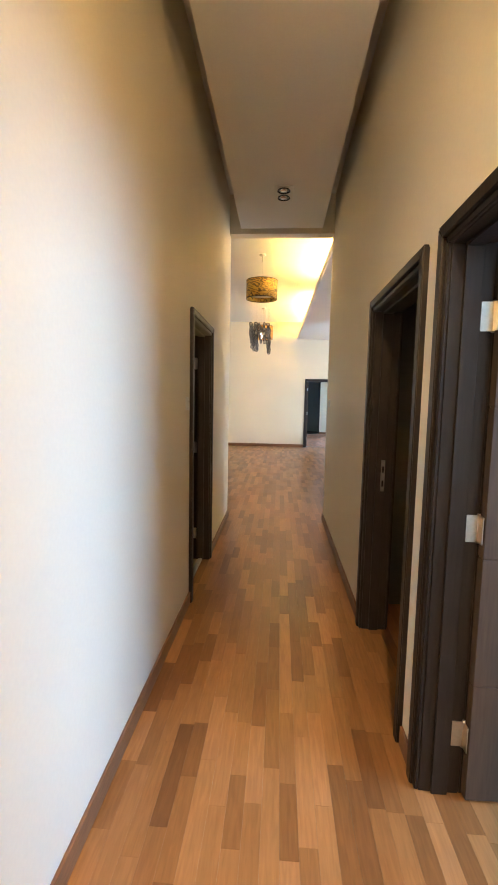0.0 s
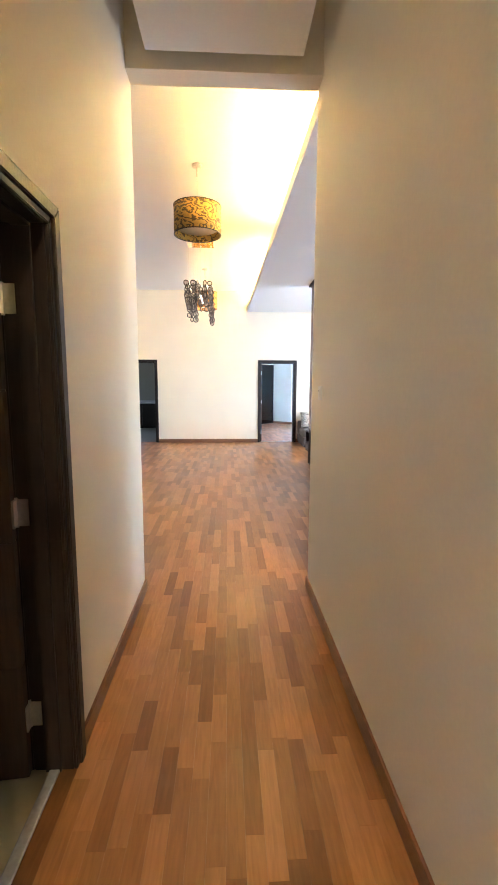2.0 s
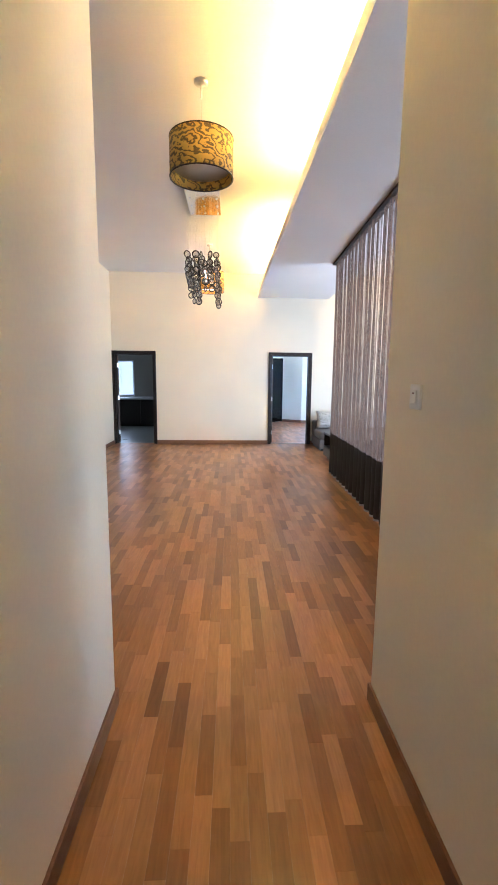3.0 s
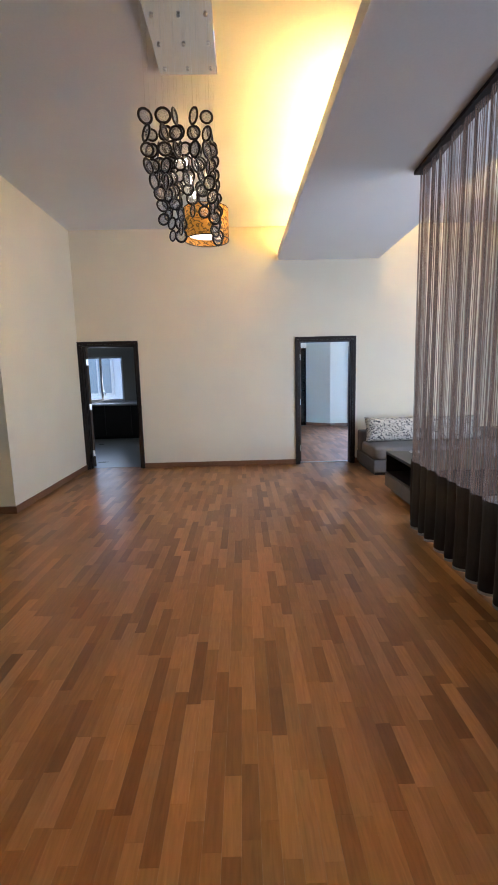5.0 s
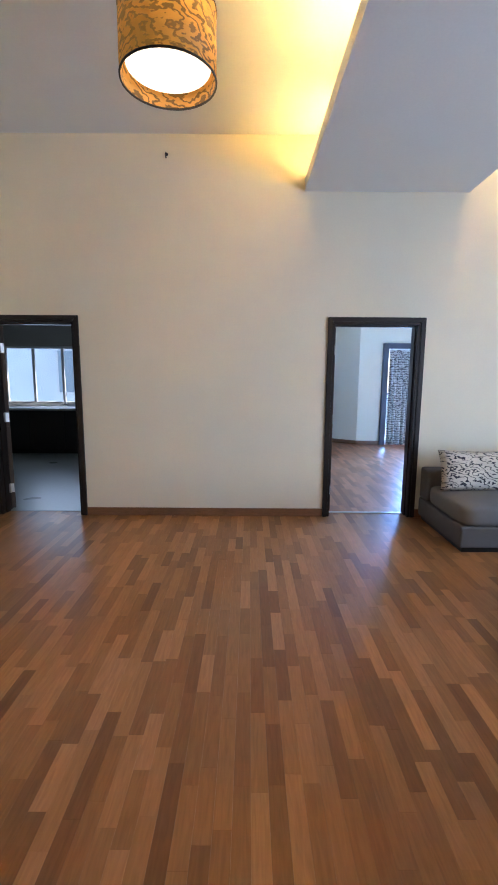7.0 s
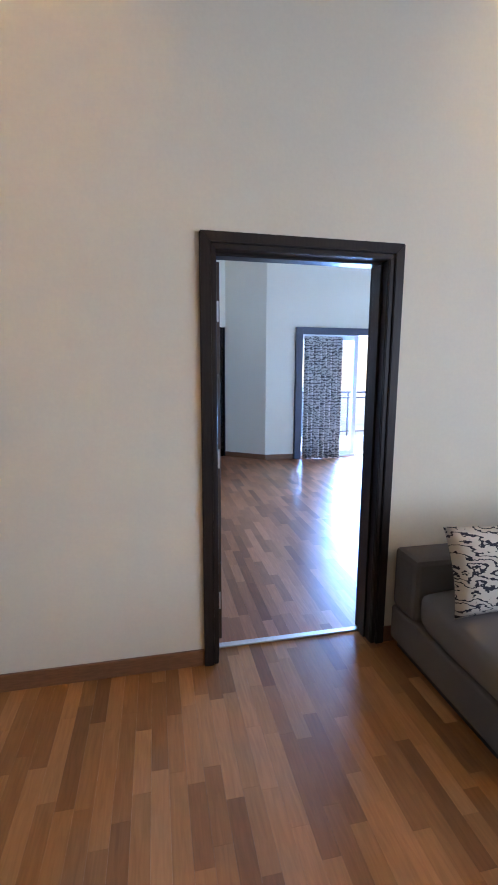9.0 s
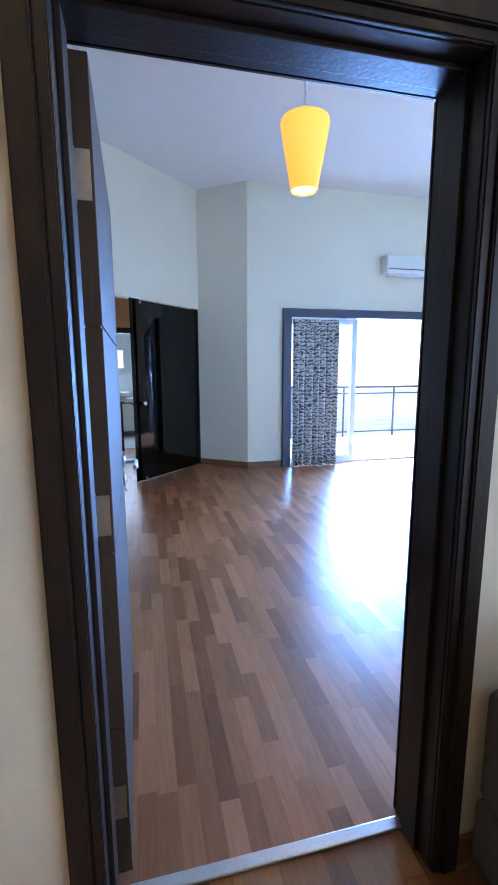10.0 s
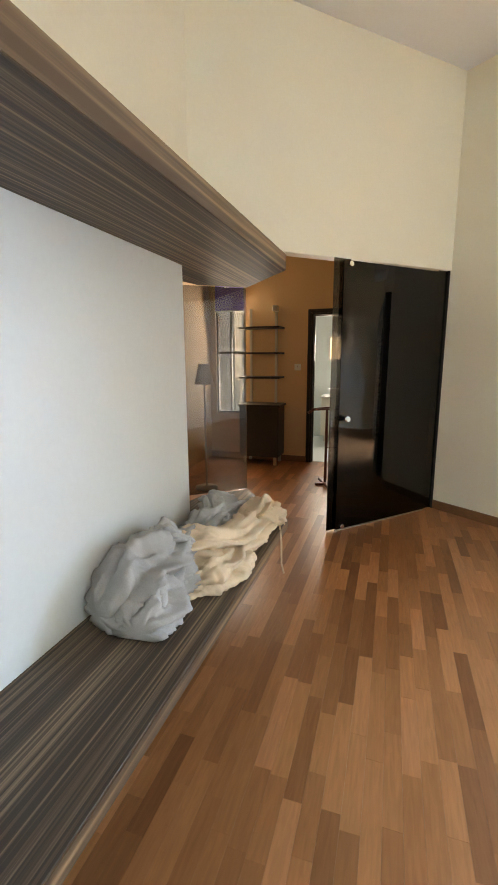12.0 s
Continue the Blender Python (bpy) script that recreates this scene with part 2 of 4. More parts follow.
TILE = plain("grey_green_floor_tile", (0.30, 0.31, 0.27), 0.3, grain=0.05, scale=20, bump=0)
TILE_WARM = plain("beige_floor_tile", (0.55, 0.48, 0.30), 0.35, grain=0.05, scale=20, bump=0)
SLATE = plain("dark_grey_wall_veneer", (0.115, 0.115, 0.118), 0.4, grain=0.12, scale=25, bump=0.05, stretch=(1, 1, 6))
KITCHEN = plain("kitchen_wall_paint", (0.30, 0.29, 0.25), 0.6, grain=0.04, scale=40)
STONE = plain("pale_counter_stone", (0.52, 0.53, 0.54), 0.25, grain=0.12, scale=60, bump=0)
CABINET = plain("black_brown_cabinet", (0.014, 0.010, 0.009), 0.4, grain=0.15, scale=15, bump=0.02)
REDWOOD = plain("red_brown_turned_wood", (0.13, 0.035, 0.02), 0.3, grain=0.2, scale=20, bump=0.02, stretch=(3, 3, 0.5))
CERAMIC = plain("white_ceramic", (0.8, 0.8, 0.78), 0.12, grain=0.01, scale=10, bump=0)
CONCRETE = plain("balcony_concrete", (0.72, 0.71, 0.68), 0.7, grain=0.08, scale=25)
FACADE = plain("far_facade_render", (0.74, 0.79, 0.84), 0.8, grain=0.05, scale=2)
FAR_GLASS = plain("far_window_glass", (0.28, 0.36, 0.44), 0.2, grain=0.1, scale=1)
# Ground green paled by distance haze mixed into the colour.
EARTH = plain("far_ground_haze_green", (0.34, 0.39, 0.38), 0.9, grain=0.2, scale=0.05, big_scale=0.005, big=0.3)
MAUVE = plain("violet_blind_fabric", (0.22, 0.14, 0.60), 0.8, grain=0.05, scale=60)
VEIL = sheer("brown_sheer_curtain", (0.125, 0.078, 0.056), 0.40, True)
EDGE = veined("walnut_edge_veneer", (0.080, 0.043, 0.023), (0.30, 0.175, 0.095))
ZEBRANO = veined("zebrano_veneer", (0.050, 0.034, 0.025), (0.30, 0.20, 0.13))
ZEBRA = striped("zebra_print_fabric", (0.070, 0.070, 0.078), (0.60, 0.60, 0.58), 4.0, 10, 0.9, (1.8, 0.0, 1.5), 0.2, 0.42, 3.0, axis="Z")
SCRIBBLE = striped("scribble_print_fabric", (0.022, 0.022, 0.030), (0.60, 0.55, 0.47), 6.0, 15, 0.9, (0.8, 1.0, 1.7), 0.10, 0.24, 2.2, axis="DIAGONAL")
AMBER = striped("marbled_amber_shade", (0.075, 0.050, 0.012), (0.42, 0.26, 0.045), 4.5, 16, 0.6, (1, 1, 1.6), 0.15, 0.5, 2.0, axis="DIAGONAL")
AMBER_LIT = striped("marbled_amber_shade_lit", (0.09, 0.038, 0.006), (0.62, 0.28, 0.04), 4.5, 16, 0.6, (1, 1, 1.6), 0.15, 0.5, 2.0, axis="DIAGONAL")
for key, val in (("Emission Color", (1.0, 0.45, 0.06, 1)), ("Emission Strength", 0.065)):
    AMBER_LIT.node_tree.nodes["Principled BSDF"].inputs[key].default_value = val
TUBE = glow("warm_fluorescent_tube", (1.0, 0.63, 0.20), 56)
TUBE_SOFT = glow("warm_fluorescent_tube_soft", (1.0, 0.66, 0.24), 36)
DIFFUSER_ON = glow("lit_diffuser", (1.0, 0.84, 0.62), 0.7)
DIFFUSER_OFF = plain("unlit_diffuser", (0.62, 0.62, 0.58), 0.5, grain=0.02, bump=0)
BULB = glow("small_bulb", (1.0, 0.8, 0.6), 12)
SHADE_ORANGE = glow("glowing_orange_glass", (1.0, 0.43, 0.05), 0.55)
SHADE_MOUTH = glow("glowing_lamp_mouth", (1.0, 0.92, 0.70), 5)
CLEAR = pane("clear_glass", (0.94, 0.96, 0.97))
SMOKE = pane("smoked_glass", (0.115, 0.100, 0.090))
SMOKE_THIN = pane("light_smoked_glass", (0.30, 0.27, 0.25))
SMOKE_MID = pane("mid_smoked_glass", (0.52, 0.50, 0.48))
DISC = sheer("frosted_disc", (0.80, 0.77, 0.72), 0.72)
STRIP_A = parquet("parquet_strip", True)
STRIP_B = parquet("parquet_strip_field", False)
STRIP_C = parquet("bedroom_strip_field", False, (1.08, 0.93, 1.06))


# ---------- mesh helpers ----------
def put_box(bm, x0, x1, y0, y1, z0, z1, mat=0, bevel=0.0, m=None):
    r = bmesh.ops.create_cube(bm, size=1)
    vs = r["verts"]
    t = Matrix.Translation(((x0 + x1) / 2, (y0 + y1) / 2, (z0 + z1) / 2)) @ Matrix.Diagonal((x1 - x0, y1 - y0, z1 - z0, 1))
    bmesh.ops.transform(bm, matrix=(m @ t) if m else t, verts=vs)
    fs = {f for v in vs for f in v.link_faces}
    if bevel:
        es = list({e for v in vs for e in v.link_edges})
        r = bmesh.ops.bevel(bm, geom=es, offset=bevel, segments=2, affect="EDGES", profile=0.5)
        fs = {f for f in fs if f.is_valid} | set(r["faces"])
    for f in fs:
        f.material_index = mat


def put_lathe(bm, rings, seg=20, mat=0, m=None, close=True):
    """Turns a profile of (radius, height) about z."""
    rows = []
    for r, z in rings:
        rows.append([bm.verts.new(((m @ Vector((r * math.cos(a), r * math.sin(a), z))) if m else (r * math.cos(a), r * math.sin(a), z)))
                     for a in [2 * math.pi * k / seg for k in range(seg)]])
    for a, b in zip(rows, rows[1:]):
        for k in range(seg):
            f = bm.faces.new((a[k], a[(k + 1) % seg], b[(k + 1) % seg], b[k]))
            f.material_index, f.smooth = mat, True
    if close:
        for row in (rows[0][::-1], rows[-1]):
            f = bm.faces.new(row)
            f.material_index = mat


def put_tube(bm, points, r, seg=8, mat=0):
    """A round bar along a line of points."""
    pts = [Vector(p) for p in points]
    rows = []
    for i, p in enumerate(pts):
        d = (pts[min(i + 1, len(pts) - 1)] - pts[max(i - 1, 0)]).normalized()
        q = d.to_track_quat("Z", "Y")
        rows.append([bm.verts.new(p + q @ Vector((r * math.cos(a), r * math.sin(a), 0))) for a in [2 * math.pi * k / seg for k in range(seg)]])
    for a, b in zip(rows, rows[1:]):
        for k in range(seg):
            f = bm.faces.new((a[k], a[(k + 1) % seg], b[(k + 1) % seg], b[k]))
            f.material_index, f.smooth = mat, True
    for row in (rows[0][::-1], rows[-1]):
        bm.faces.new(row).material_index = mat


def put_prism(bm, outline, z0, z1, mat=0):
    lo, hi = [bm.verts.new((x, y, z0)) for x, y in outline], [bm.verts.new((x, y, z1)) for x, y in outline]
    n = len(outline)
    fs = [bm.faces.new(lo[::-1]), bm.faces.new(hi)]
    for k in range(n):
        fs.append(bm.faces.new((lo[k], lo[(k + 1) % n], hi[(k + 1) % n], hi[k])))
    for f in fs:
        f.material_index = mat


def put_slab(bm, outline, y0, y1, mat=0):
    """An upright slab: its outline in x and z, its thickness along y."""
    a, b = [bm.verts.new((x, y0, z)) for x, z in outline], [bm.verts.new((x, y1, z)) for x, z in outline]
    n = len(outline)
    fs = [bm.faces.new(a), bm.faces.new(b[::-1])] + [bm.faces.new((a[k], b[k], b[(k + 1) % n], a[(k + 1) % n])) for k in range(n)]
    for f in fs:
        f.material_index = mat


def made(name, bm, mats, parent=None, loc=(0, 0, 0), rz=0):
    me = bpy.data.meshes.new(name)
    bmesh.ops.recalc_face_normals(bm, faces=bm.faces)
    bm.to_mesh(me)
    bm.free()
    for m in mats if isinstance(mats, (list, tuple)) else [mats]:
        me.materials.append(m)
    ob = new(name, me)
    ob.location, ob.rotation_euler = loc, (0, 0, radians(rz))
    ob.parent = parent
    return ob


def boxes(name, rows, mats, parent=None, loc=(0, 0, 0), rz=0, bevel=0.0):
    """One mesh out of boxes x0, x1, y0, y1, z0, z1 [, material]."""
    bm = bmesh.new()
    for r in rows:
        put_box(bm, *r[:6], mat=r[6] if len(r) > 6 else 0, bevel=bevel)
    return made(name, bm, mats, parent, loc, rz)


def thing(name, loc, label, category, rz=0, group="", kind=""):
    ob = new(name)
    ob.empty_display_size = 0.1
    ob.location, ob.rotation_euler = loc, (0, 0, radians(rz))
    return tagged(ob, label, category, group, kind)


def structure(ob, label, category):
    return tagged(ob, label, category, kind="structure")


# ---------- large structure ----------
T = 0.15          # partition thickness
HL, HR = -0.05, 1.155      # faces of the hall walls
HALL_END = 5.34
FAR, FAR_B = 13.68, 13.85  # both faces of the wall between living room and bedroom
CEIL = 3.83
LEFT = -2.21
RIGHT = 5.30
WIN_Y = 18.83
HEAD = 2.06

structure(boxes("wall_hall_left", [(HL - T, HL, -1.6, 3.01, 0, 3.83), (HL - T, HL, 3.84, HALL_END - T, 0, 3.83), (HL - T, HL, 3.01, 3.84, HEAD, 3.83)], CREAM),
          "cream painted hallway wall with a doorway", "wall")
structure(boxes("wall_hall_right", [(HR, HR + T, -1.6, 0.64, 0, 3.83), (HR, HR + T, 1.52, 1.80, 0, 3.83), (HR, HR + T, 2.73, HALL_END - T, 0, 3.83),
                                    (HR, HR + T, 0.64, 1.52, HEAD, 3.83), (HR, HR + T, 1.80, 2.73, HEAD, 3.83)], CREAM),
          "cream painted hallway wall with two doorways", "wall")
structure(boxes("wall_hall_back", [(HL - T, HR + T, -1.75, -1.6, 0, 3.83)], CREAM), "cream painted wall closing the hallway", "wall")
structure(boxes("wall_living_south", [(-5.1, HL, HALL_END - T, HALL_END, 0, CEIL), (HR, RIGHT + T, HALL_END - T, HALL_END, 0, CEIL),
                                      (HL, HR, HALL_END - T, HALL_END, 3.396, CEIL)], CREAM), "cream wall with the hallway opening", "wall")
structure(boxes("wall_living_north", [(-5.1, -2.16, FAR, FAR_B, 0, CEIL), (-1.285, 1.402, FAR, FAR_B, 0, CEIL), (2.285, 7.4, FAR, FAR_B, 0, CEIL),
                                      (-2.16, -1.285, FAR, FAR_B, HEAD, CEIL), (1.402, 2.285, FAR, FAR_B, HEAD, CEIL)], CREAM),
          "cream living room wall with two doorways", "wall")
structure(boxes("wall_living_left", [(LEFT - 2.7, LEFT, 11.30, FAR, 0, CEIL), (LEFT - T, LEFT, HALL_END, 11.30, 3.36, CEIL)], CREAM),
          "cream wall beside a wide opening", "wall")
structure(boxes("wall_alcove", [(-5.1, -4.95, HALL_END, 11.30, 0, CEIL)], CREAM), "cream wall closing the side area", "wall")
structure(boxes("wall_lounge_right", [(RIGHT, RIGHT + T, HALL_END, 5.9, 0, CEIL), (RIGHT, RIGHT + T, 12.2, FAR, 0, CEIL), (RIGHT, RIGHT + T, 5.9, 12.2, 0, 0.3),
                                      (RIGHT, RIGHT + T, 5.9, 12.2, 2.6, CEIL)], CREAM), "cream lounge wall with a wide window", "wall")
structure(boxes("ceiling_living", [(-5.1, 7.4, HALL_END - T, FAR, CEIL, CEIL + 0.12)], WHITE), "white painted flat ceiling", "ceiling")
structure(boxes("ceiling_alcove", [(-4.95, LEFT - T, HALL_END, 11.30, 3.36, 3.46)], WHITE), "white painted lower ceiling", "ceiling")
structure(boxes("ceiling_hall", [(HL - T, HR + T, -1.75, HALL_END - T, 3.83, 3.95)], WHITE), "white ceiling above the hanging panel", "ceiling")
structure(boxes("ceiling_panel_hall", [(0.095, 1.008, -1.45, 5.045, 3.40, 3.52)], WHITE, bevel=0.003), "white hanging ceiling panel with shadow gaps", "ceiling")
boxes("panel_hanger", [(x - 0.02, x + 0.02, y - 0.02, y + 0.02, 3.52, 3.83) for x in (0.3, 0.8) for y in (-1, 1, 3, 4.6)], WHITE, parent=bpy.data.objects["ceiling_panel_hall"])
# dropped band with a lip on both sides that hides the tubes
bm = bmesh.new()
SOF = 0.11         # the cove edge runs slightly askew
for xa, xb, z0, z1 in ((1.07, 2.69, 3.32, 3.36), (1.07, 1.10, 3.36, 3.44), (1.36, 2.38, 3.36, CEIL), (2.66, 2.69, 3.36, 3.44)):
    sk = SOF if xa < 1.5 else 0.0
    sb = SOF if xb < 1.5 else 0.0
    put_prism(bm, [(xa + sk, HALL_END), (xb + sb, HALL_END), (xb, FAR), (xa, FAR)], z0, z1)
structure(made("ceiling_soffit", bm, WHITE), "white dropped ceiling band with light coves", "ceiling")
for n, (x, spans) in enumerate(((1.20, ((5.5, 6.9), (7.0, 8.55), (9.85, 11.2), (11.3, 12.4), (13.05, 13.5))), (2.53, ((9.6, 11.2), (11.3, 13.3))))):
    for a, b in spans:
        tube = thing("cove_light", (x + (SOF * (FAR - (a + b) / 2) / (FAR - HALL_END) if n == 0 else 0), a, 3.36), "warm fluorescent tube hidden in the ceiling cove", "cove light", group="cove lights along the ceiling band")
        bm = bmesh.new()
        put_tube(bm, [(0, 0.03, 0.045), (0, b - a - 0.03, 0.045)], 0.014)
        made("tube", bm, TUBE if n == 0 else TUBE_SOFT, tube)
        boxes("batten", [(-0.02, 0.02, 0, b - a, 0, 0.022), (-0.015, 0.015, 0, 0.025, 0.022, 0.06), (-0.015, 0.015, b - a - 0.025, b - a, 0.022, 0.06)], PLASTIC, tube)

# bedroom shell
structure(boxes("wall_bedroom_left", [(0.41, 0.56, FAR_B, 16.94, 0, CEIL), (0.41, 0.56, 16.94, 17.63, 2.04, CEIL)], CREAM), "cream bedroom wall above the bench", "wall")
structure(boxes("wall_bedroom_right", [(7.25, 7.4, FAR_B, 19.0, 0, CEIL)], CREAM), "cream bedroom wall closing the room", "wall")
structure(boxes("wall_bedroom_window", [(2.95, 3.55, WIN_Y, WIN_Y + 0.18, 0, CEIL), (6.85, 7.4, WIN_Y, WIN_Y + 0.18, 0, CEIL), (3.55, 6.85, WIN_Y, WIN_Y + 0.18, 2.17, CEIL)], CREAM),
          "cream bedroom wall with a balcony door", "wall")
bm = bmesh.new()
put_prism(bm, [(2.95, WIN_Y), (2.95, WIN_Y + 0.18), (2.40, 19.52), (2.32, 19.30)], 0, CEIL)
structure(made("wall_bedroom_splay", bm, CREAM), "cream slanting wall pier", "wall")
bm = bmesh.new()
put_prism(bm, [(0.56, 17.57), (2.34, 19.285), (2.26, 19.37), (0.44, 17.62)], 2.25, CEIL)
structure(made("wall_bedroom_beam", bm, CREAM), "cream diagonal wall above the glass partition", "wall")
structure(boxes("ceiling_bedroom", [(-0.85, 7.4, FAR_B, 19.6, CEIL, CEIL + 0.12)], WHITE), "white painted bedroom ceiling", "ceiling")

# dressing room and bathroom behind the glass
structure(boxes("wall_dressing_back", [(-0.70, -0.60, 20.85, 21.0, 0, CEIL), (-0.16, 0.81, 20.85, 21.0, 0, CEIL), (1.74, 3.2, 20.85, 21.0, 0, CEIL),
                                       (-0.60, -0.16, 20.85, 21.0, 0, 0.68), (-0.60, -0.16, 20.85, 21.0, 2.62, CEIL), (0.81, 1.74, 20.85, 21.0, HEAD, CEIL)], PEACH),
          "peach painted wall with door and slim window", "wall")
structure(boxes("wall_dressing_left", [(-0.85, -0.70, FAR_B, 21.0, 0, CEIL)], PEACH), "peach painted dressing room wall", "wall")
structure(boxes("wall_dressing_right", [(3.05, 3.2, 19.2, 20.85, 0, CEIL)], PEACH), "peach painted dressing room wall", "wall")
structure(boxes("wall_dressing_splay", [(2.42, 3.05, 19.36, 19.5, 0, CEIL)], PEACH), "peach painted dressing room wall", "wall")
structure(boxes("ceiling_dressing", [(-0.85, 3.2, 19.6, 21.0, CEIL, CEIL + 0.12)], WHITE), "white painted ceiling", "ceiling")
structure(boxes("wall_bathroom_back", [(0.2, 0.74, 23.0, 23.1, 0, 2.6), (1.14, 2.6, 23.0, 23.1, 0, 2.6), (0.74, 1.14, 23.0, 23.1, 0, 1.42), (0.74, 1.14, 23.0, 23.1, 1.86, 2.6)], TEAL),
          "pale glazed bathroom wall with a small window", "wall")
structure(boxes("wall_bathroom_sides", [(0.1, 0.2, 21.0, 23.1, 0, 2.6), (2.6, 2.7, 21.0, 23.1, 0, 2.6)], TEAL), "pale glazed bathroom wall", "wall")
structure(boxes("ceiling_bathroom", [(0.1, 2.7, 21.0, 23.1, 2.6, 2.7)], WHITE), "white bathroom ceiling", "ceiling")

# kitchen
structure(boxes("wall_kitchen_back", [(-5.1, -4.42, 18.0, 18.15, 0, 2.7), (-2.65, -0.9, 18.0, 18.15, 0, 2.7), (-4.42, -2.65, 18.0, 18.15, 0, 0.92), (-4.42, -2.65, 18.0, 18.15, 2.08, 2.7)], KITCHEN),
          "dim grey kitchen wall with a window", "wall")
structure(boxes("wall_kitchen_sides", [(-5.1, -4.95, FAR_B, 18.0, 0, 2.7), (-1.05, -0.9, FAR_B, 18.0, 0, 2.7)], KITCHEN), "dim grey kitchen wall", "wall")
structure(boxes("ceiling_kitchen", [(-5.1, -0.9, FAR_B, 18.15, 2.7, 2.8)], WHITE), "white kitchen ceiling", "ceiling")

# rooms off the hall
structure(boxes("wall_side_room", [(4.3, 4.45, -2.4, 1.60, 0, 2.8), (HR + T, 4.3, 1.60, 1.70, 0, 2.8), (HR + T, 4.3, -2.5, -2.4, 0, 2.8)], CREAM), "cream wall of the side room", "wall")
# Stands for dark wardrobe panels with level grain in the unlit room.
structure(boxes("wall_dark_room", [(3.3, 3.4, 1.70, 3.5, 0, 2.8), (HR + T, 3.3, 3.1, 3.2, 0, 2.8)], SLATE), "dark grey veneer panel wall seen through the doorway", "wall")
structure(boxes("ceiling_side_rooms", [(HR + T, 4.45, -2.5, 3.5, 2.8, 2.9)], WHITE), "white ceiling of the side rooms", "ceiling")
structure(boxes("wall_left_bathroom", [(-2.2, -2.1, 2.2, 4.9, 0, 2.8), (-2.1, HL - T, 2.2, 2.3, 0, 2.8), (-2.1, HL - T, 4.75, 4.85, 0, 2.8)], TILE_WARM), "beige tiled wall of the small bathroom", "wall")
structure(boxes("ceiling_left_bathroom", [(-2.2, HL - T, 2.2, 4.9, 2.8, 2.9)], WHITE), "white ceiling of the small bathroom", "ceiling")

# floor bed under the strips, tiled floors, thresholds
structure(boxes("floor", [(-5.2, 7.6, -2.6, 18.98, -0.16, -0.006), (-5.2, 3.2, 18.98, 21.0, -0.16, -0.006)], SKIRT), "reddish brown strip parquet floor", "floor")
structure(boxes("floor_kitchen", [(-4.95, -1.05, 13.80, 18.0, -0.004, 0.004)], TILE), "grey green tiled kitchen floor", "floor")
structure(boxes("floor_left_bathroom", [(-2.1, HL - 0.06, 2.3, 4.75, -0.005, 0.003)], TILE_WARM), "beige tiled bathroom floor", "floor")
structure(boxes("floor_bathroom", [(0.2, 2.6, 20.92, 23.0, -0.004, 0.004)], TEAL), "pale tiled bathroom floor", "floor")
structure(boxes("threshold_bedroom", [(1.42, 2.27, 13.79, 13.83, 0, 0.010)], STEEL, bevel=0.004), "metal threshold strip in the doorway", "threshold")
structure(boxes("threshold_left_bathroom", [(HL - 0.09, HL - 0.05, 3.03, 3.82, 0, 0.014)], STONE, bevel=0.004), "pale stone threshold strip", "threshold")

# skirting
SK = 0.088
rows = [(HL, HL + 0.014, -1.6, 2.95, 0, SK), (HL, HL + 0.014, 3.90, HALL_END, 0, SK),
        (HR - 0.014, HR, -1.6, 0.578, 0, SK), (HR - 0.014, HR, 1.585, 1.735, 0, SK), (HR - 0.014, HR, 2.793, HALL_END, 0, SK),
        (-4.9, HL + 0.014, HALL_END, HALL_END + 0.014, 0, SK), (HR - 0.014, 5.3, HALL_END, HALL_END + 0.014, 0, SK),
        (-1.225, 1.342, FAR - 0.014, FAR, 0, SK), (2.345, RIGHT, FAR - 0.014, FAR, 0, SK),
        (LEFT, LEFT + 0.014, 11.286, FAR, 0, SK), (-4.9, LEFT + 0.014, 11.286, 11.30, 0, SK),
        (2.95, 3.50, WIN_Y - 0.014, WIN_Y, 0, SK), (-0.70, 0.75, 20.836, 20.85, 0, SK), (1.8, 3.0, 20.836, 20.85, 0, SK)]
structure(boxes("baseboard", rows, SKIRT, bevel=0.003), "brown wooden skirting board along the walls", "skirting")
bm = bmesh.new()
put_prism(bm, [(2.95, WIN_Y - 0.014), (2.955, WIN_Y), (2.325, 19.30), (2.305, 19.295)], 0, SK)
structure(made("baseboard_splay", bm, SKIRT), "brown wooden skirting board on the slanting pier", "skirting")


# ---------- doors ----------
def lever(parent, x, y, side):
    """Rose, lever and key rose on a leaf."""
    h = new("handle")
    h.parent, h.location = parent, (x, y, 1.0)
    bm = bmesh.new()
    out = Matrix.Rotation(radians(90 if side > 0 else -90), 4, "X")
    put_lathe(bm, [(0.026, 0), (0.026, 0.008), (0.022, 0.010), (0.010, 0.011), (0.010, 0.05)], 20, 0, out)
    s = -side
    put_tube(bm, [(0, s * 0.05, 0), (-0.012, s * 0.056, 0), (-0.13, s * 0.056, 0), (-0.138, s * 0.05, 0)], 0.0095, 10)
    made("lever", bm, STEEL, h)
    bm = bmesh.new()
    put_lathe(bm, [(0.026, 0), (0.026, 0.008), (0.022, 0.010), (0.007, 0.010), (0.007, 0.013)], 20, 0, Matrix.Translation((0, 0, -0.085)) @ out)
    made("key_rose", bm, STEEL, h)


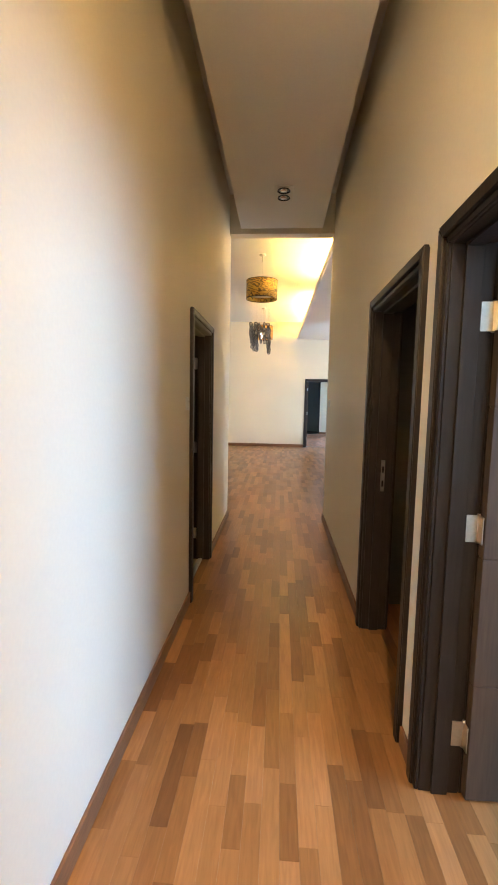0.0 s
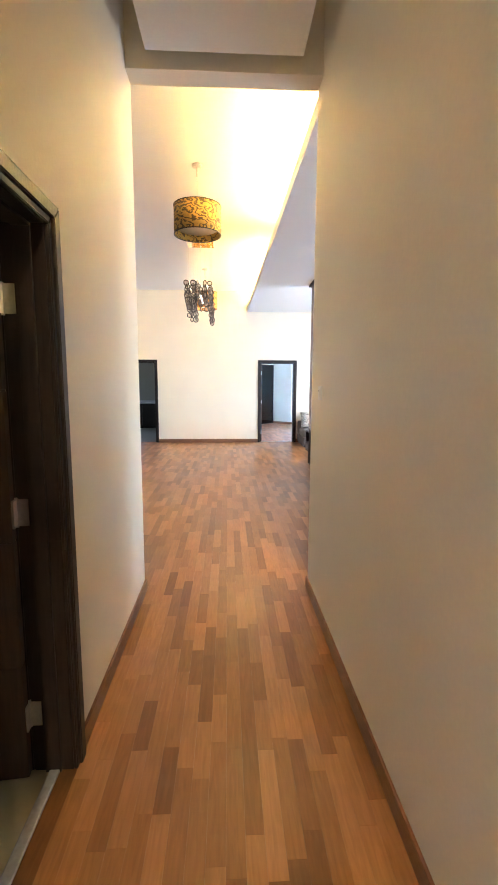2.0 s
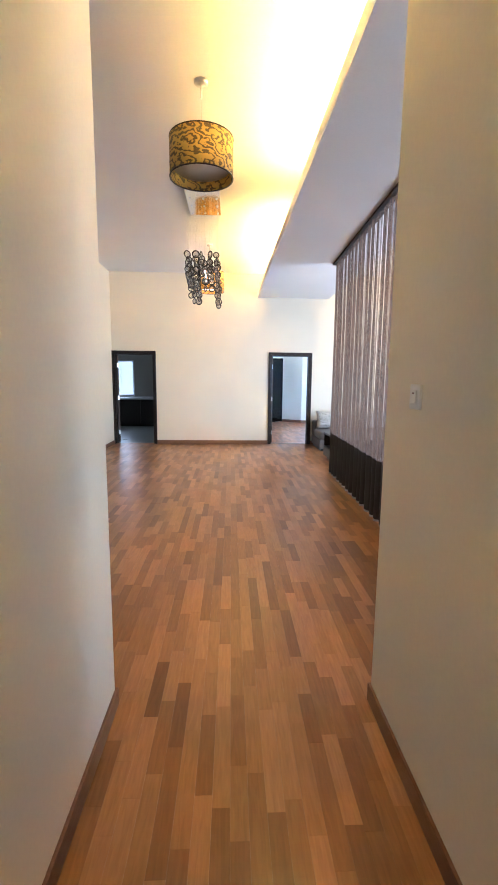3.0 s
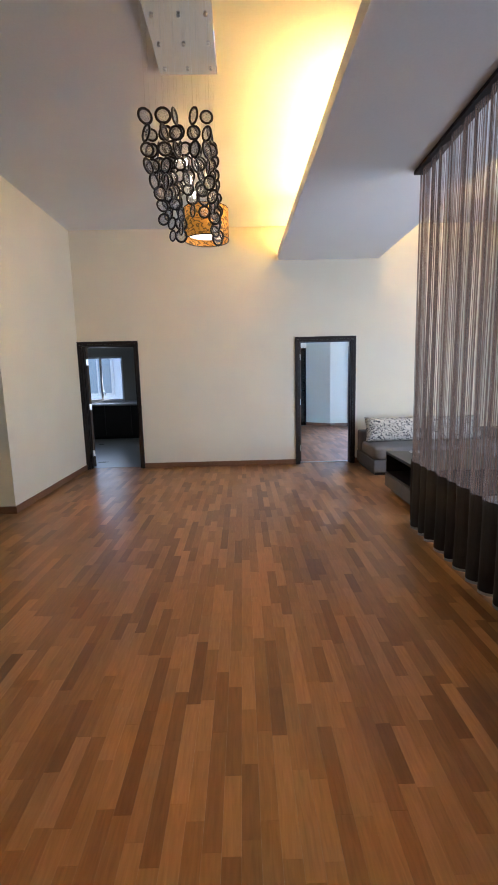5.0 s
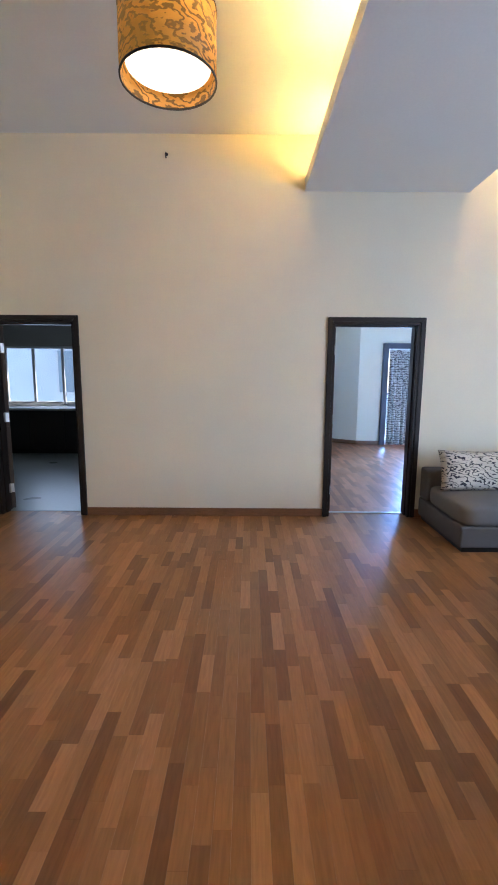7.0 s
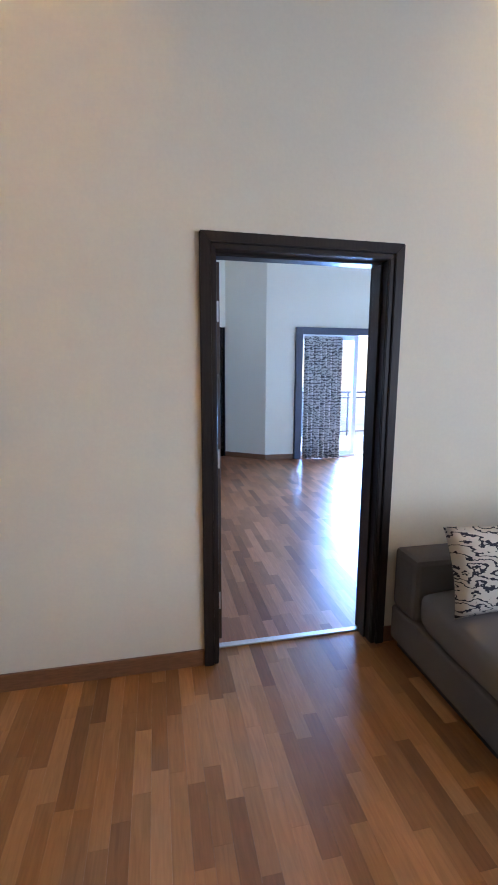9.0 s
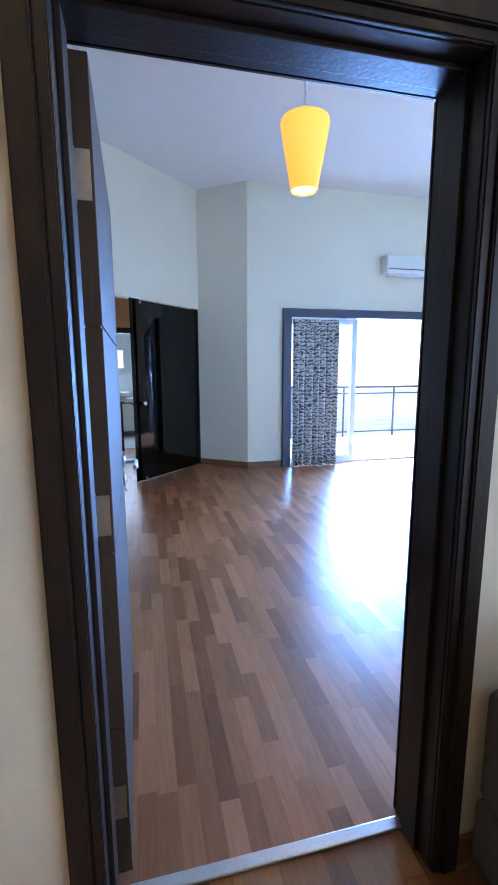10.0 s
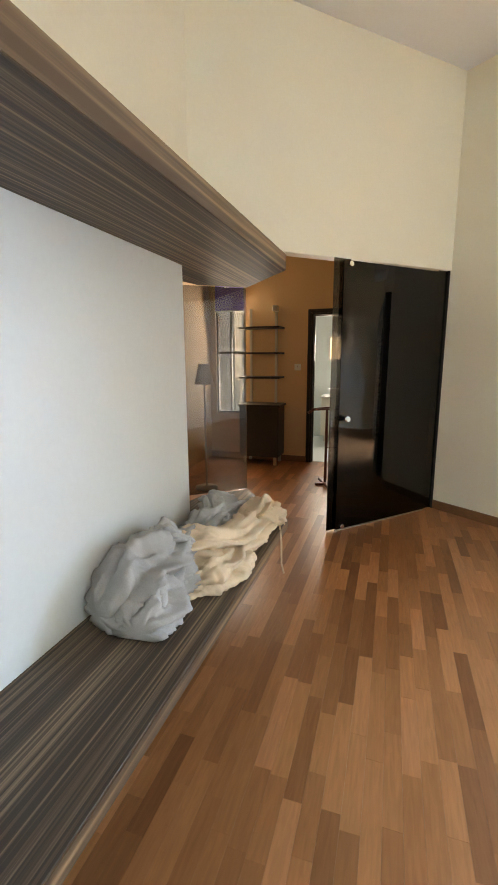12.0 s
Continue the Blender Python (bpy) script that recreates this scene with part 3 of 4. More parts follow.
def doorway(name, loc, rz, W, deep, label, hinge=None, leaf_w=0.0, angle=0.0, H=2.12, strike=False):
    """A dark frame round an opening: x across, y into the wall (0 to deep). hinge: 'l' or 'r', leaf on the far side."""
    d = thing(name, loc, label, "door", rz, kind="structure")
    w1, w2 = 0.048, 0.026
    bm = bmesh.new()
    for out, step in ((-1, 0.0), (1, deep)):
        for i0, i1, proud in ((0.0, w1, 0.026), (w1, w1 + w2, 0.015)):
            y0, y1 = (step - proud, step) if out < 0 else (step, step + proud)
            put_slab(bm, [(i0, 0), (i1, 0), (i1, H - i1), (i0, H - i0)], y0, y1)
            put_slab(bm, [(W - i1, 0), (W - i0, 0), (W - i0, H - i0), (W - i1, H - i1)], y0, y1)
            put_slab(bm, [(i0, H - i0), (i1, H - i1), (W - i1, H - i1), (W - i0, H - i0)], y0, y1)
    bmesh.ops.recalc_face_normals(bm, faces=bm.faces)
    bmesh.ops.bevel(bm, geom=list(bm.edges), offset=0.004, segments=2, affect="EDGES")
    made("architrave", bm, DARK, d)
    boxes("lining", [(0.055, 0.074, 0.001, deep - 0.001, 0, H - 0.072), (W - 0.074, W - 0.055, 0.001, deep - 0.001, 0, H - 0.072), (0.055, W - 0.055, 0.001, deep - 0.001, H - 0.074, H - 0.055)], DARK, d, bevel=0.002)
    s0, s1 = deep * 0.30, deep - 0.046
    boxes("door_stop", [(0.074, 0.086, s0, s1, 0, H - 0.086), (W - 0.086, W - 0.074, s0, s1, 0, H - 0.086), (0.074, W - 0.074, s0, s1, H - 0.086, H - 0.074)], DARK, d, bevel=0.002)
    if strike:
        boxes("strike_plate", [(0.086, 0.089, deep - 0.075, deep - 0.05, 0.93, 1.13)], STEEL, d)
        boxes("strike_hole", [(0.089, 0.0905, deep - 0.068, deep - 0.057, 0.96, 1.0), (0.089, 0.0905, deep - 0.068, deep - 0.057, 1.05, 1.09)], BLACK, d)
    if hinge:
        flip = -1 if hinge == "r" else 1
        leaf = new("leaf")
        leaf.parent, leaf.location = d, ((0.078 if hinge == "l" else W - 0.078), deep + 0.004, 0)
        leaf.rotation_euler = (0, 0, radians(angle * flip))
        top = H - 0.080
        cuts = [0.012, 0.47, 0.95, 1.49, top]
        rows = [(0.006, leaf_w - 0.006, -0.036, -0.004, 0.014, top - 0.002)]
        rows += [(0.003, leaf_w - 0.003, -0.040, 0.0, a + 0.003, b - 0.003) for a, b in zip(cuts, cuts[1:])]
        rows = [((r[0], r[1]) if flip > 0 else (-r[1], -r[0])) + r[2:] for r in rows]
        boxes("panel", rows, LEAF, leaf, bevel=0.002)
        xh = flip * (leaf_w - 0.06)
        for side, y in ((1, -0.040), (-1, 0.0)):
            lever(leaf, xh, y, side)
        for z in (0.25, 1.05, 1.80):
            bm = bmesh.new()
            put_tube(bm, [(0, 0.004, z - 0.055), (0, 0.004, z + 0.055)], 0.007)
            put_box(bm, -0.004, 0.0 if flip > 0 else 0.004, -0.034, 0.002, z - 0.05, z + 0.05)
            made("hinge", bm, STEEL, leaf)
            x = 0.0745 if hinge == "l" else W - 0.0775
            boxes("hinge_plate", [(x, x + 0.003, deep - 0.04, deep, z - 0.05, z + 0.05)], STEEL, d)
    return d


doorway("door_1", (1.342, FAR, 0), 0, 1.003, FAR_B - FAR, "open dark brown panel door in a dark frame", "l", 0.96, 91.3)
doorway("door_2", (-2.225, FAR, 0), 0, 1.0, FAR_B - FAR, "open dark brown kitchen door in a dark frame", "l", 0.82, 128)
doorway("door_3", (HL, 2.95, 0), 90, 0.95, T, "open dark brown bathroom door in a dark frame", "r", 0.76, 84)
doorway("door_4", (HR, 2.79, 0), -90, 1.05, T, "dark brown door frame of an unlit room", None, strike=True)
doorway("door_5", (HR, 1.58, 0), -90, 1.0, T, "open dark brown door in a dark frame", "l", 0.80, 92)
doorway("door_6", (0.757, 20.85, 0), 0, 1.04, T, "dark brown frame of the bathroom doorway")


# ---------- hallway things ----------
def downlight(loc):
    d = thing("ceiling_downlight", loc, "square twin downlight set in the ceiling panel, unlit", "ceiling light")
    boxes("plate", [(-0.085, 0.085, -0.16, 0.16, -0.006, 0)], PLASTIC, d, bevel=0.002)
    for y in (-0.072, 0.072):
        bm = bmesh.new()
        put_lathe(bm, [(0.056, -0.006), (0.060, -0.014), (0.052, -0.014), (0.046, -0.008)], 24, close=False)
        made("trim_ring", bm, BLACK, d, (0, y, 0))
        bm = bmesh.new()
        put_lathe(bm, [(0.047, -0.006), (0.030, -0.011), (0.006, -0.012)], 20)
        made("reflector", bm, CHROME, d, (0, y, 0))
    return d


downlight((0.568, 4.20, 3.40))
# Unseen second fixture, added above the start to go with the warm fill.
downlight((0.568, -1.2, 3.40))


def switch_plate(loc, rz, label):
    s = thing("light_switch", loc, label, "light switch", rz)
    boxes("plate", [(-0.045, 0.045, -0.010, 0, -0.045, 0.045)], PLASTIC, s, bevel=0.004)
    boxes("rocker", [(-0.020, 0.020, -0.015, -0.010, -0.025, 0.025)], PLASTIC, s, bevel=0.003)
    boxes("indicator", [(-0.006, 0.006, -0.0165, -0.015, 0.010, 0.016)], REDWOOD, s)


switch_plate((HL, 2.86, 1.46), 90, "white square wall switch with a red mark")
switch_plate((HR, 5.03, 1.46), -90, "white square wall switch on the cream wall")
switch_plate((0.62, 20.85, 1.35), 0, "white square wall switch on the peach wall")


# ---------- living room ----------
def drum_lamp(loc, z0, z1, r, lit, label):
    """A drum shade on a rod below a round ceiling rose; loc is on the ceiling."""
    d = thing("pendant_lamp", loc, label, "pendant lamp", group="drum pendants in the living room")
    bm = bmesh.new()
    put_lathe(bm, [(0.055, 0), (0.055, -0.02), (0.04, -0.03), (0.008, -0.032), (0.006, -0.12), (0.0015, -0.125), (0.0015, z1)], 20)
    made("rod", bm, STEEL, d)
    bm = bmesh.new()
    put_lathe(bm, [(r - 0.004, z0), (r, z0), (r, z1), (r - 0.004, z1), (r - 0.004, z0)], 40, close=False)
    made("shade", bm, AMBER_LIT if lit else AMBER, d)
    bm = bmesh.new()
    put_lathe(bm, [(0.004, z0 + 0.07), (r - 0.03, z0 + 0.07), (r - 0.03, z0 + 0.066), (0.004, z0 + 0.066)], 36)
    made("diffuser", bm, DIFFUSER_ON if lit else DIFFUSER_OFF, d)
    for z in (z0, z1):
        bm = bmesh.new()
        put_lathe(bm, [(r - 0.006, z - 0.004), (r + 0.003, z - 0.004), (r + 0.003, z + 0.004), (r - 0.006, z + 0.004), (r - 0.006, z - 0.004)], 40, close=False)
        made("rim", bm, BLACK, d)
    bm = bmesh.new()
    put_tube(bm, [(-r + 0.004, 0, z1 - 0.01), (r - 0.004, 0, z1 - 0.01)], 0.004)
    made("spoke", bm, BLACK, d)
    return d


drum_lamp((0.240, 7.30, CEIL), -0.71, -0.42, 0.255, False, "drum pendant with a marbled amber shade, unlit")
drum_lamp((0.105, 11.58, CEIL), -0.79, -0.465, 0.250, True, "glowing drum pendant with a marbled amber shade")


hook = thing("wall_hook", (-0.285, FAR, 3.645), "small black hook high on the cream wall", "hook")
bm = bmesh.new()
put_lathe(bm, [(0.016, 0), (0.016, 0.006), (0.006, 0.009), (0.005, 0.04)], 14, 0, Matrix.Rotation(radians(90), 4, "X"))
put_tube(bm, [(0, -0.036, 0.004), (0, -0.05, -0.012), (0, -0.05, -0.035), (0, -0.036, -0.046), (0, -0.02, -0.036)], 0.006, 8)
made("hook_body", bm, BLACK, hook)


def ring_chandelier(x, y):
    d = thing("chandelier", (x, y, CEIL), "long chandelier of black ring chains under a chrome plate", "chandelier")
    boxes("ceiling_plate", [(-0.215, 0.215, -0.57, 0.57, -0.045, 0)], CHROME, d, bevel=0.004)
    for i in (-0.17, 0, 0.17):
        for j in (-0.5, -0.25, 0, 0.25, 0.5):
            bm = bmesh.new()
            put_lathe(bm, [(0.012, -0.045), (0.012, -0.055), (0.006, -0.058)], 10)
            made("stud", bm, STEEL, d, (i, j, 0))
    rr, tr = 0.039, 0.0080
    bm = bmesh.new()
    m = Matrix.Rotation(radians(90), 4, "X")
    prof = [(rr + tr * math.cos(a), 0.8 * tr * math.sin(a)) for a in [2 * math.pi * k / 6 for k in range(7)]]
    put_lathe(bm, prof, 18, 0, m, close=False)
    put_lathe(bm, [(rr - 0.004, -0.0025), (rr - 0.004, 0.0025)], 18, 1, m)
    first = made("ring", bm, [BLACK, DISC], d)
    rng = random.Random(7)
    count = 0
    wires = bmesh.new()
    for iy in range(6):
        for ix in range(5):
            px, py = -0.165 + ix * 0.086 + rng.uniform(-0.012, 0.012), -0.36 + iy * 0.15 + rng.uniform(-0.02, 0.02)
            n = (4, 5, 3, 3, 5)[ix] + (0 if iy < 2 else rng.choice((-1, 0, 0, 1)))
            z = -0.82 - 0.015 * iy
            put_tube(wires, [(px, py, -0.045), (px, py, z + 0.045)], 0.0005, 4)
            for k in range(n):
                ob = first if count == 0 else first.copy()
                if count:
                    scene.collection.objects.link(ob)
                s = rng.uniform(0.86, 1.08)
                ob.scale = (s, s, s)
                ob.location = (px + rng.uniform(-0.004, 0.004), py, z - k * 0.088)
                ob.rotation_euler = (rng.uniform(-0.12, 0.12), 0, rng.choice((0.1, -0.3, 0.5, -0.7, 1.1, -1.2)) + rng.uniform(-0.2, 0.2))
                count += 1
    tagged(made("wire", wires, STEEL, d), kind="stuff")
    for j in (-0.2, 0.05, 0.3):
        bm = bmesh.new()
        put_lathe(bm, [(0.004, 0.03), (0.010, 0.02), (0.011, 0.006), (0.005, -0.010)], 12)
        made("bulb", bm, BULB, d, (0.03, j, -1.0))
    return d


ring_chandelier(0.12, 9.47)


def folded(bm, x0, x1, z0, z1, folds, amp, seed, mat=0, flare=0.0, steps=8, per=10):
    """A hanging cloth in the xz plane, with soft folds along y."""
    rng = random.Random(seed)
    ph = [rng.uniform(0, 6.28) for _ in range(4)]
    n = folds * per
    grid = []
    for i in range(n + 1):
        u = i / n
        col = []
        for k in range(steps + 1):
            v = k / steps
            wob = 0.5 * math.sin(2.3 * u * folds + ph[0]) + 0.35 * math.sin(5.1 * u * folds * 0.31 + ph[1])
            a = 2 * math.pi * folds * u + wob * 1.4 + 0.25 * math.sin(3 * v + ph[2] + 5 * u)
            y = amp * math.sin(a) * (0.75 + flare * (1 - v)) + 0.3 * amp * math.sin(2 * a + ph[3])
            col.append(bm.verts.new((x0 + (x1 - x0) * u + 0.35 * amp * math.cos(a), y, z0 + (z1 - z0) * v + 0.008 * math.sin(a) * (v == 0))))
        grid.append(col)
    for a, b in zip(grid, grid[1:]):
        for k in range(steps):
            f = bm.faces.new((a[k], b[k], b[k + 1], a[k + 1]))
            f.material_index, f.smooth = mat, True


def living_curtain():
    """Full-height sheer curtain below the dropped band, with a dark hem."""
    c = thing("curtain", (2.12, 10.60, 0.0), "full-height brown sheer curtain with dark hem", "curtain", rz=-91.2)
    bm = bmesh.new()
    folded(bm, 0, 4.9, 0.665, 3.29, 26, 0.026, 3, flare=0.35)
    made("sheer", bm, VEIL, c)
    bm = bmesh.new()
    folded(bm, 0, 4.9, 0.03, 0.665, 26, 0.026, 3, flare=0.35, steps=4)
    ob = made("hem", bm, HEM, c)
    s = ob.modifiers.new("thick", "SOLIDIFY")
    s.thickness = 0.003
    # Pale strip in place of the daylight that leaks under the hem.
    bm = bmesh.new()
    folded(bm, 0, 4.9, 0.008, 0.034, 26, 0.026, 3, flare=0.35, steps=1)
    ob = made("hem_daylight_strip", bm, CLOTH_GREY, c)
    s = ob.modifiers.new("thick", "SOLIDIFY")
    s.thickness = 0.004
    boxes("track", [(-0.02, 4.95, -0.05, 0.05, 3.29, 3.32)], HEM, c)
    return c


living_curtain()


def cushion(bm, x0, x1, y0, y1, z0, z1, puff, mat=0, seg=10):
    """A soft block: a subdivided box with swollen faces and rounded edges."""
    cx, cy, cz = (x0 + x1) / 2, (y0 + y1) / 2, (z0 + z1) / 2
    hx, hy, hz = (x1 - x0) / 2, (y1 - y0) / 2, (z1 - z0) / 2
    before = set(bm.verts)
    bmesh.ops.create_cube(bm, size=2)
    vs = [v for v in bm.verts if v not in before]
    es = list({e for v in vs for e in v.link_edges})
    bmesh.ops.subdivide_edges(bm, edges=es, cuts=seg, use_grid_fill=True)
    for v in bm.verts:
        if v in before:
            continue
        x, y, z = v.co
        r = [1 - 0.08 * (abs(b) ** 6 + abs(c) ** 6) / 2 for a, b, c in ((x, y, z), (y, x, z), (z, x, y))]
        sx, sy, sz = (1 + puff / hx * (1 - y * y) * (1 - z * z) * 0.6, 1 + puff / hy * (1 - x * x) * (1 - z * z) * 0.6, 1 + puff / hz * (1 - x * x) * (1 - y * y))
        v.co = (cx + hx * x * r[0] * sx, cy + hy * y * r[1] * sy, cz + hz * z * r[2] * sz)
        for f in v.link_faces:
            f.material_index, f.smooth = mat, True


def sofa():
    s = thing("sofa", (2.38, 12.68, 0), "grey fabric sofa with low back against the wall", "sofa")
    boxes("plinth", [(0.03, 2.55, 0.03, 0.94, 0, 0.045)], BLACK, s)
    bm = bmesh.new()
    put_box(bm, 0, 2.6, 0, 0.975, 0.045, 0.235, bevel=0.015)
    made("base", bm, GREY, s)
    bm = bmesh.new()
    put_box(bm, 0, 2.6, 0.765, 0.975, 0.238, 0.575, bevel=0.03)
    made("backrest", bm, GREY, s)
    for x0, x1 in ((0.004, 1.29), (1.30, 2.596)):
        bm = bmesh.new()
        cushion(bm, x0, x1, -0.004, 0.762, 0.236, 0.42, 0.022)
        made("seat_cushion", bm, GREY_SEAT, s)
    return s


sofa()


def pillow(loc, w, h, label, lean=18, rz=0):
    p = thing("pillow", loc, label, "pillow", rz, group="printed pillows on the sofa")
    bm = bmesh.new()
    n, k = 18, 12
    for side in (1, -1):
        grid = []
        for i in range(n + 1):
            row = []
            for j in range(k + 1):
                u, v = i / n * 2 - 1, j / k * 2 - 1
                t = 0.085 * (max(0, (1 - u ** 4) * (1 - v ** 4)) ** 0.55) + 0.006 * math.sin(9 * u + 4 * v) * (1 - u * u) * (1 - v * v)
                px, pz = w / 2 * u * (1 - 0.05 * (1 - v * v)), h / 2 * v * (1 - 0.07 * (1 - u * u))
                row.append(bm.verts.new((px, side * t, pz)))
            grid.append(row)
        for a, b in zip(grid, grid[1:]):
            for j in range(k):
                f = bm.faces.new((a[j], b[j], b[j + 1], a[j + 1]))
                f.smooth = True
    bmesh.ops.remove_doubles(bm, verts=bm.verts, dist=0.0005)
    bmesh.ops.transform(bm, matrix=Matrix.Translation((0, 0, h / 2 * 0.94)) @ Matrix.Rotation(radians(-lean), 4, "X"), verts=bm.verts)
    made("cover", bm, SCRIBBLE, p)


pillow((2.84, 13.22, 0.435), 0.90, 0.40, "long cream pillow with black scribble print")
pillow((3.80, 13.22, 0.435), 0.90, 0.40, "long cream pillow with black scribble print")


def low_table():
    t = thing("coffee_table", (2.30, 10.72, 0), "dark topped coffee table with open shelf and grey drawers", "coffee table")
    boxes("plinth", [(0.06, 1.04, 0.06, 1.12, 0, 0.06)], BLACK, t)
    boxes("top", [(0, 1.1, 0, 1.18, 0.475, 0.51)], DARK, t, bevel=0.004)
    boxes("side", [(0, 1.1, 0, 0.03, 0.25, 0.475), (0, 1.1, 1.15, 1.18, 0.25, 0.475), (0.5, 0.53, 0.03, 1.15, 0.25, 0.475)], DARK, t, bevel=0.002)
    boxes("shelf", [(0, 1.1, 0, 1.18, 0.225, 0.25)], DARK, t, bevel=0.003)
    boxes("drawer", [(-0.006, 1.1, 0.002, 0.588, 0.06, 0.222), (-0.006, 1.1, 0.592, 1.178, 0.06, 0.222)], GREY_SEAT, t, bevel=0.008)
    return t


low_table()


def window_unit(name, loc, rz, w, h, cols, mat, label, glass=CLEAR, bar=0.05):
    """A framed window: x across, z up, with upright bars and a pane in each field."""
    o = thing(name, loc, label, "window", rz, kind="structure")
    boxes("frame", [(0, bar, 0, 0.06, 0, h), (w - bar, w, 0, 0.06, 0, h), (bar, w - bar, 0, 0.06, 0, bar), (bar, w - bar, 0, 0.06, h - bar, h)]
          + [(w * k / cols - bar / 2, w * k / cols + bar / 2, 0.005, 0.055, bar, h - bar) for k in range(1, cols)], mat, o, bevel=0.004)
    for k in range(cols):
        g = boxes("pane", [(w * k / cols + bar * 0.6, w * (k + 1) / cols - bar * 0.6, 0.028, 0.033, bar, h - bar)], glass, o)
        g.visible_shadow = False
    return o


saucer = thing("saucer", (2.62, 11.72, 0.51), "white ceramic saucer on the coffee table", "saucer")
bm = bmesh.new()
put_lathe(bm, [(0.03, 0.0), (0.045, 0.004), (0.085, 0.016), (0.084, 0.019), (0.042, 0.008), (0.004, 0.007)], 24)
made("dish", bm, CERAMIC, saucer)

window_unit("window_lounge", (RIGHT + 0.05, 12.2, 0.3), -90, 6.3, 2.3, 6, ALU, "wide white framed lounge window")
window_unit("window_kitchen", (-4.42, 18.03, 0.92), 0, 1.77, 1.16, 3, ALU, "three-part white framed kitchen window")
window_unit("window_bathroom", (0.74, 23.02, 1.42), 0, 0.40, 0.44, 1, ALU, "small white framed bathroom window", bar=0.03)
window_unit("window_dressing", (-0.60, 20.88, 0.68), 0, 0.44, 1.94, 2, BLACK, "slim tall window with dark frame", bar=0.022)
boxes("transom", [(0.02, 0.42, 0.0, 0.06, 0.86, 0.89), (0.02, 0.42, 0.0, 0.06, 1.62, 1.65)], BLACK, bpy.data.objects["window_dressing"])


# ---------- kitchen ----------
def kitchen_counter():
    k = thing("kitchen_counter", (-4.95, 17.36, 0), "black brown kitchen base cabinets with pale worktop", "kitchen counter")
    boxes("plinth", [(0, 3.9, 0.06, 0.6, 0.004, 0.10)], BLACK, k)
    for i in range(6):
        boxes("cabinet_front", [(0.65 * i + 0.004, 0.65 * i + 0.646, 0, 0.62, 0.10, 0.84)], CABINET, k, bevel=0.004)
    boxes("worktop", [(0, 3.9, -0.025, 0.64, 0.84, 0.88)], STONE, k, bevel=0.006)
    boxes("upstand", [(0, 3.9, 0.615, 0.635, 0.88, 0.93)], STONE, k)
    boxes("sink", [(1.35, 2.15, 0.12, 0.5, 0.881, 0.886), (1.40, 1.75, 0.16, 0.46, 0.887, 0.889)], STEEL, k, bevel=0.001)
    bm = bmesh.new()
    pts = [(0, 0, 0), (0, 0, 0.24)] + [(0, -0.075 + 0.075 * math.cos(a), 0.24 + 0.075 * math.sin(a)) for a in [math.pi * j / 8 for j in range(1, 9)]] + [(0, -0.15, 0.19)]
    put_tube(bm, pts, 0.011, 10)
    put_lathe(bm, [(0.026, 0), (0.024, 0.05), (0.012, 0.06)], 16)
    put_tube(bm, [(0.02, 0, 0.04), (0.08, 0, 0.07)], 0.007)
    made("tap", bm, CHROME, k, (1.78, 0.55, 0.88), 35)


kitchen_counter()

# ---------- bedroom ----------
BEN = 0.50


def media_niche():
    n = thing("media_bench", (0, 0, 0), "zebrano veneer wall bench with matching canopy and pale back panel", "bench")
    n.location = (0.80, 15.6, 0)
    off = (-0.80, -15.6, 0)
    tail = [(1.285, 14.0), (1.305, 17.28), (0.875, 17.80), (0.60, 17.57), (0.565, 17.40), (0.565, 14.0)]
    for nm, z0, z1, e in (("bench_top", BEN - 0.055, BEN, 0.0), ("canopy", 1.97, 2.055, -0.03)):
        bm = bmesh.new()
        out = [(x + (e if x > 1.2 else 0), y) for x, y in tail]
        put_prism(bm, out, z0, z1)
        bmesh.ops.bevel(bm, geom=[ed for ed in bm.edges], offset=0.003, segments=1, affect="EDGES")
        made(nm, bm, ZEBRANO, n, off)
    for nm, z0, z1, e in (("bench_edge", BEN - 0.055, BEN - 0.001, 0.0), ("canopy_edge", 1.971, 2.054, -0.03)):
        bm = bmesh.new()
        put_prism(bm, [(1.2855 + e, 14.004), (1.3055 + e, 17.276), (1.3095 + e, 17.276), (1.2895 + e, 14.004)], z0, z1)
        made(nm, bm, EDGE, n, off)
    boxes("back_panel", [(0.566, 0.80, 14.0, 16.945, BEN + 0.001, 1.969)], PANEL, n, off, bevel=0.002)
    boxes("support", [(0.566, 0.95, 14.05, 16.9, 0, BEN - 0.056)], ZEBRANO, n, off)


media_niche()


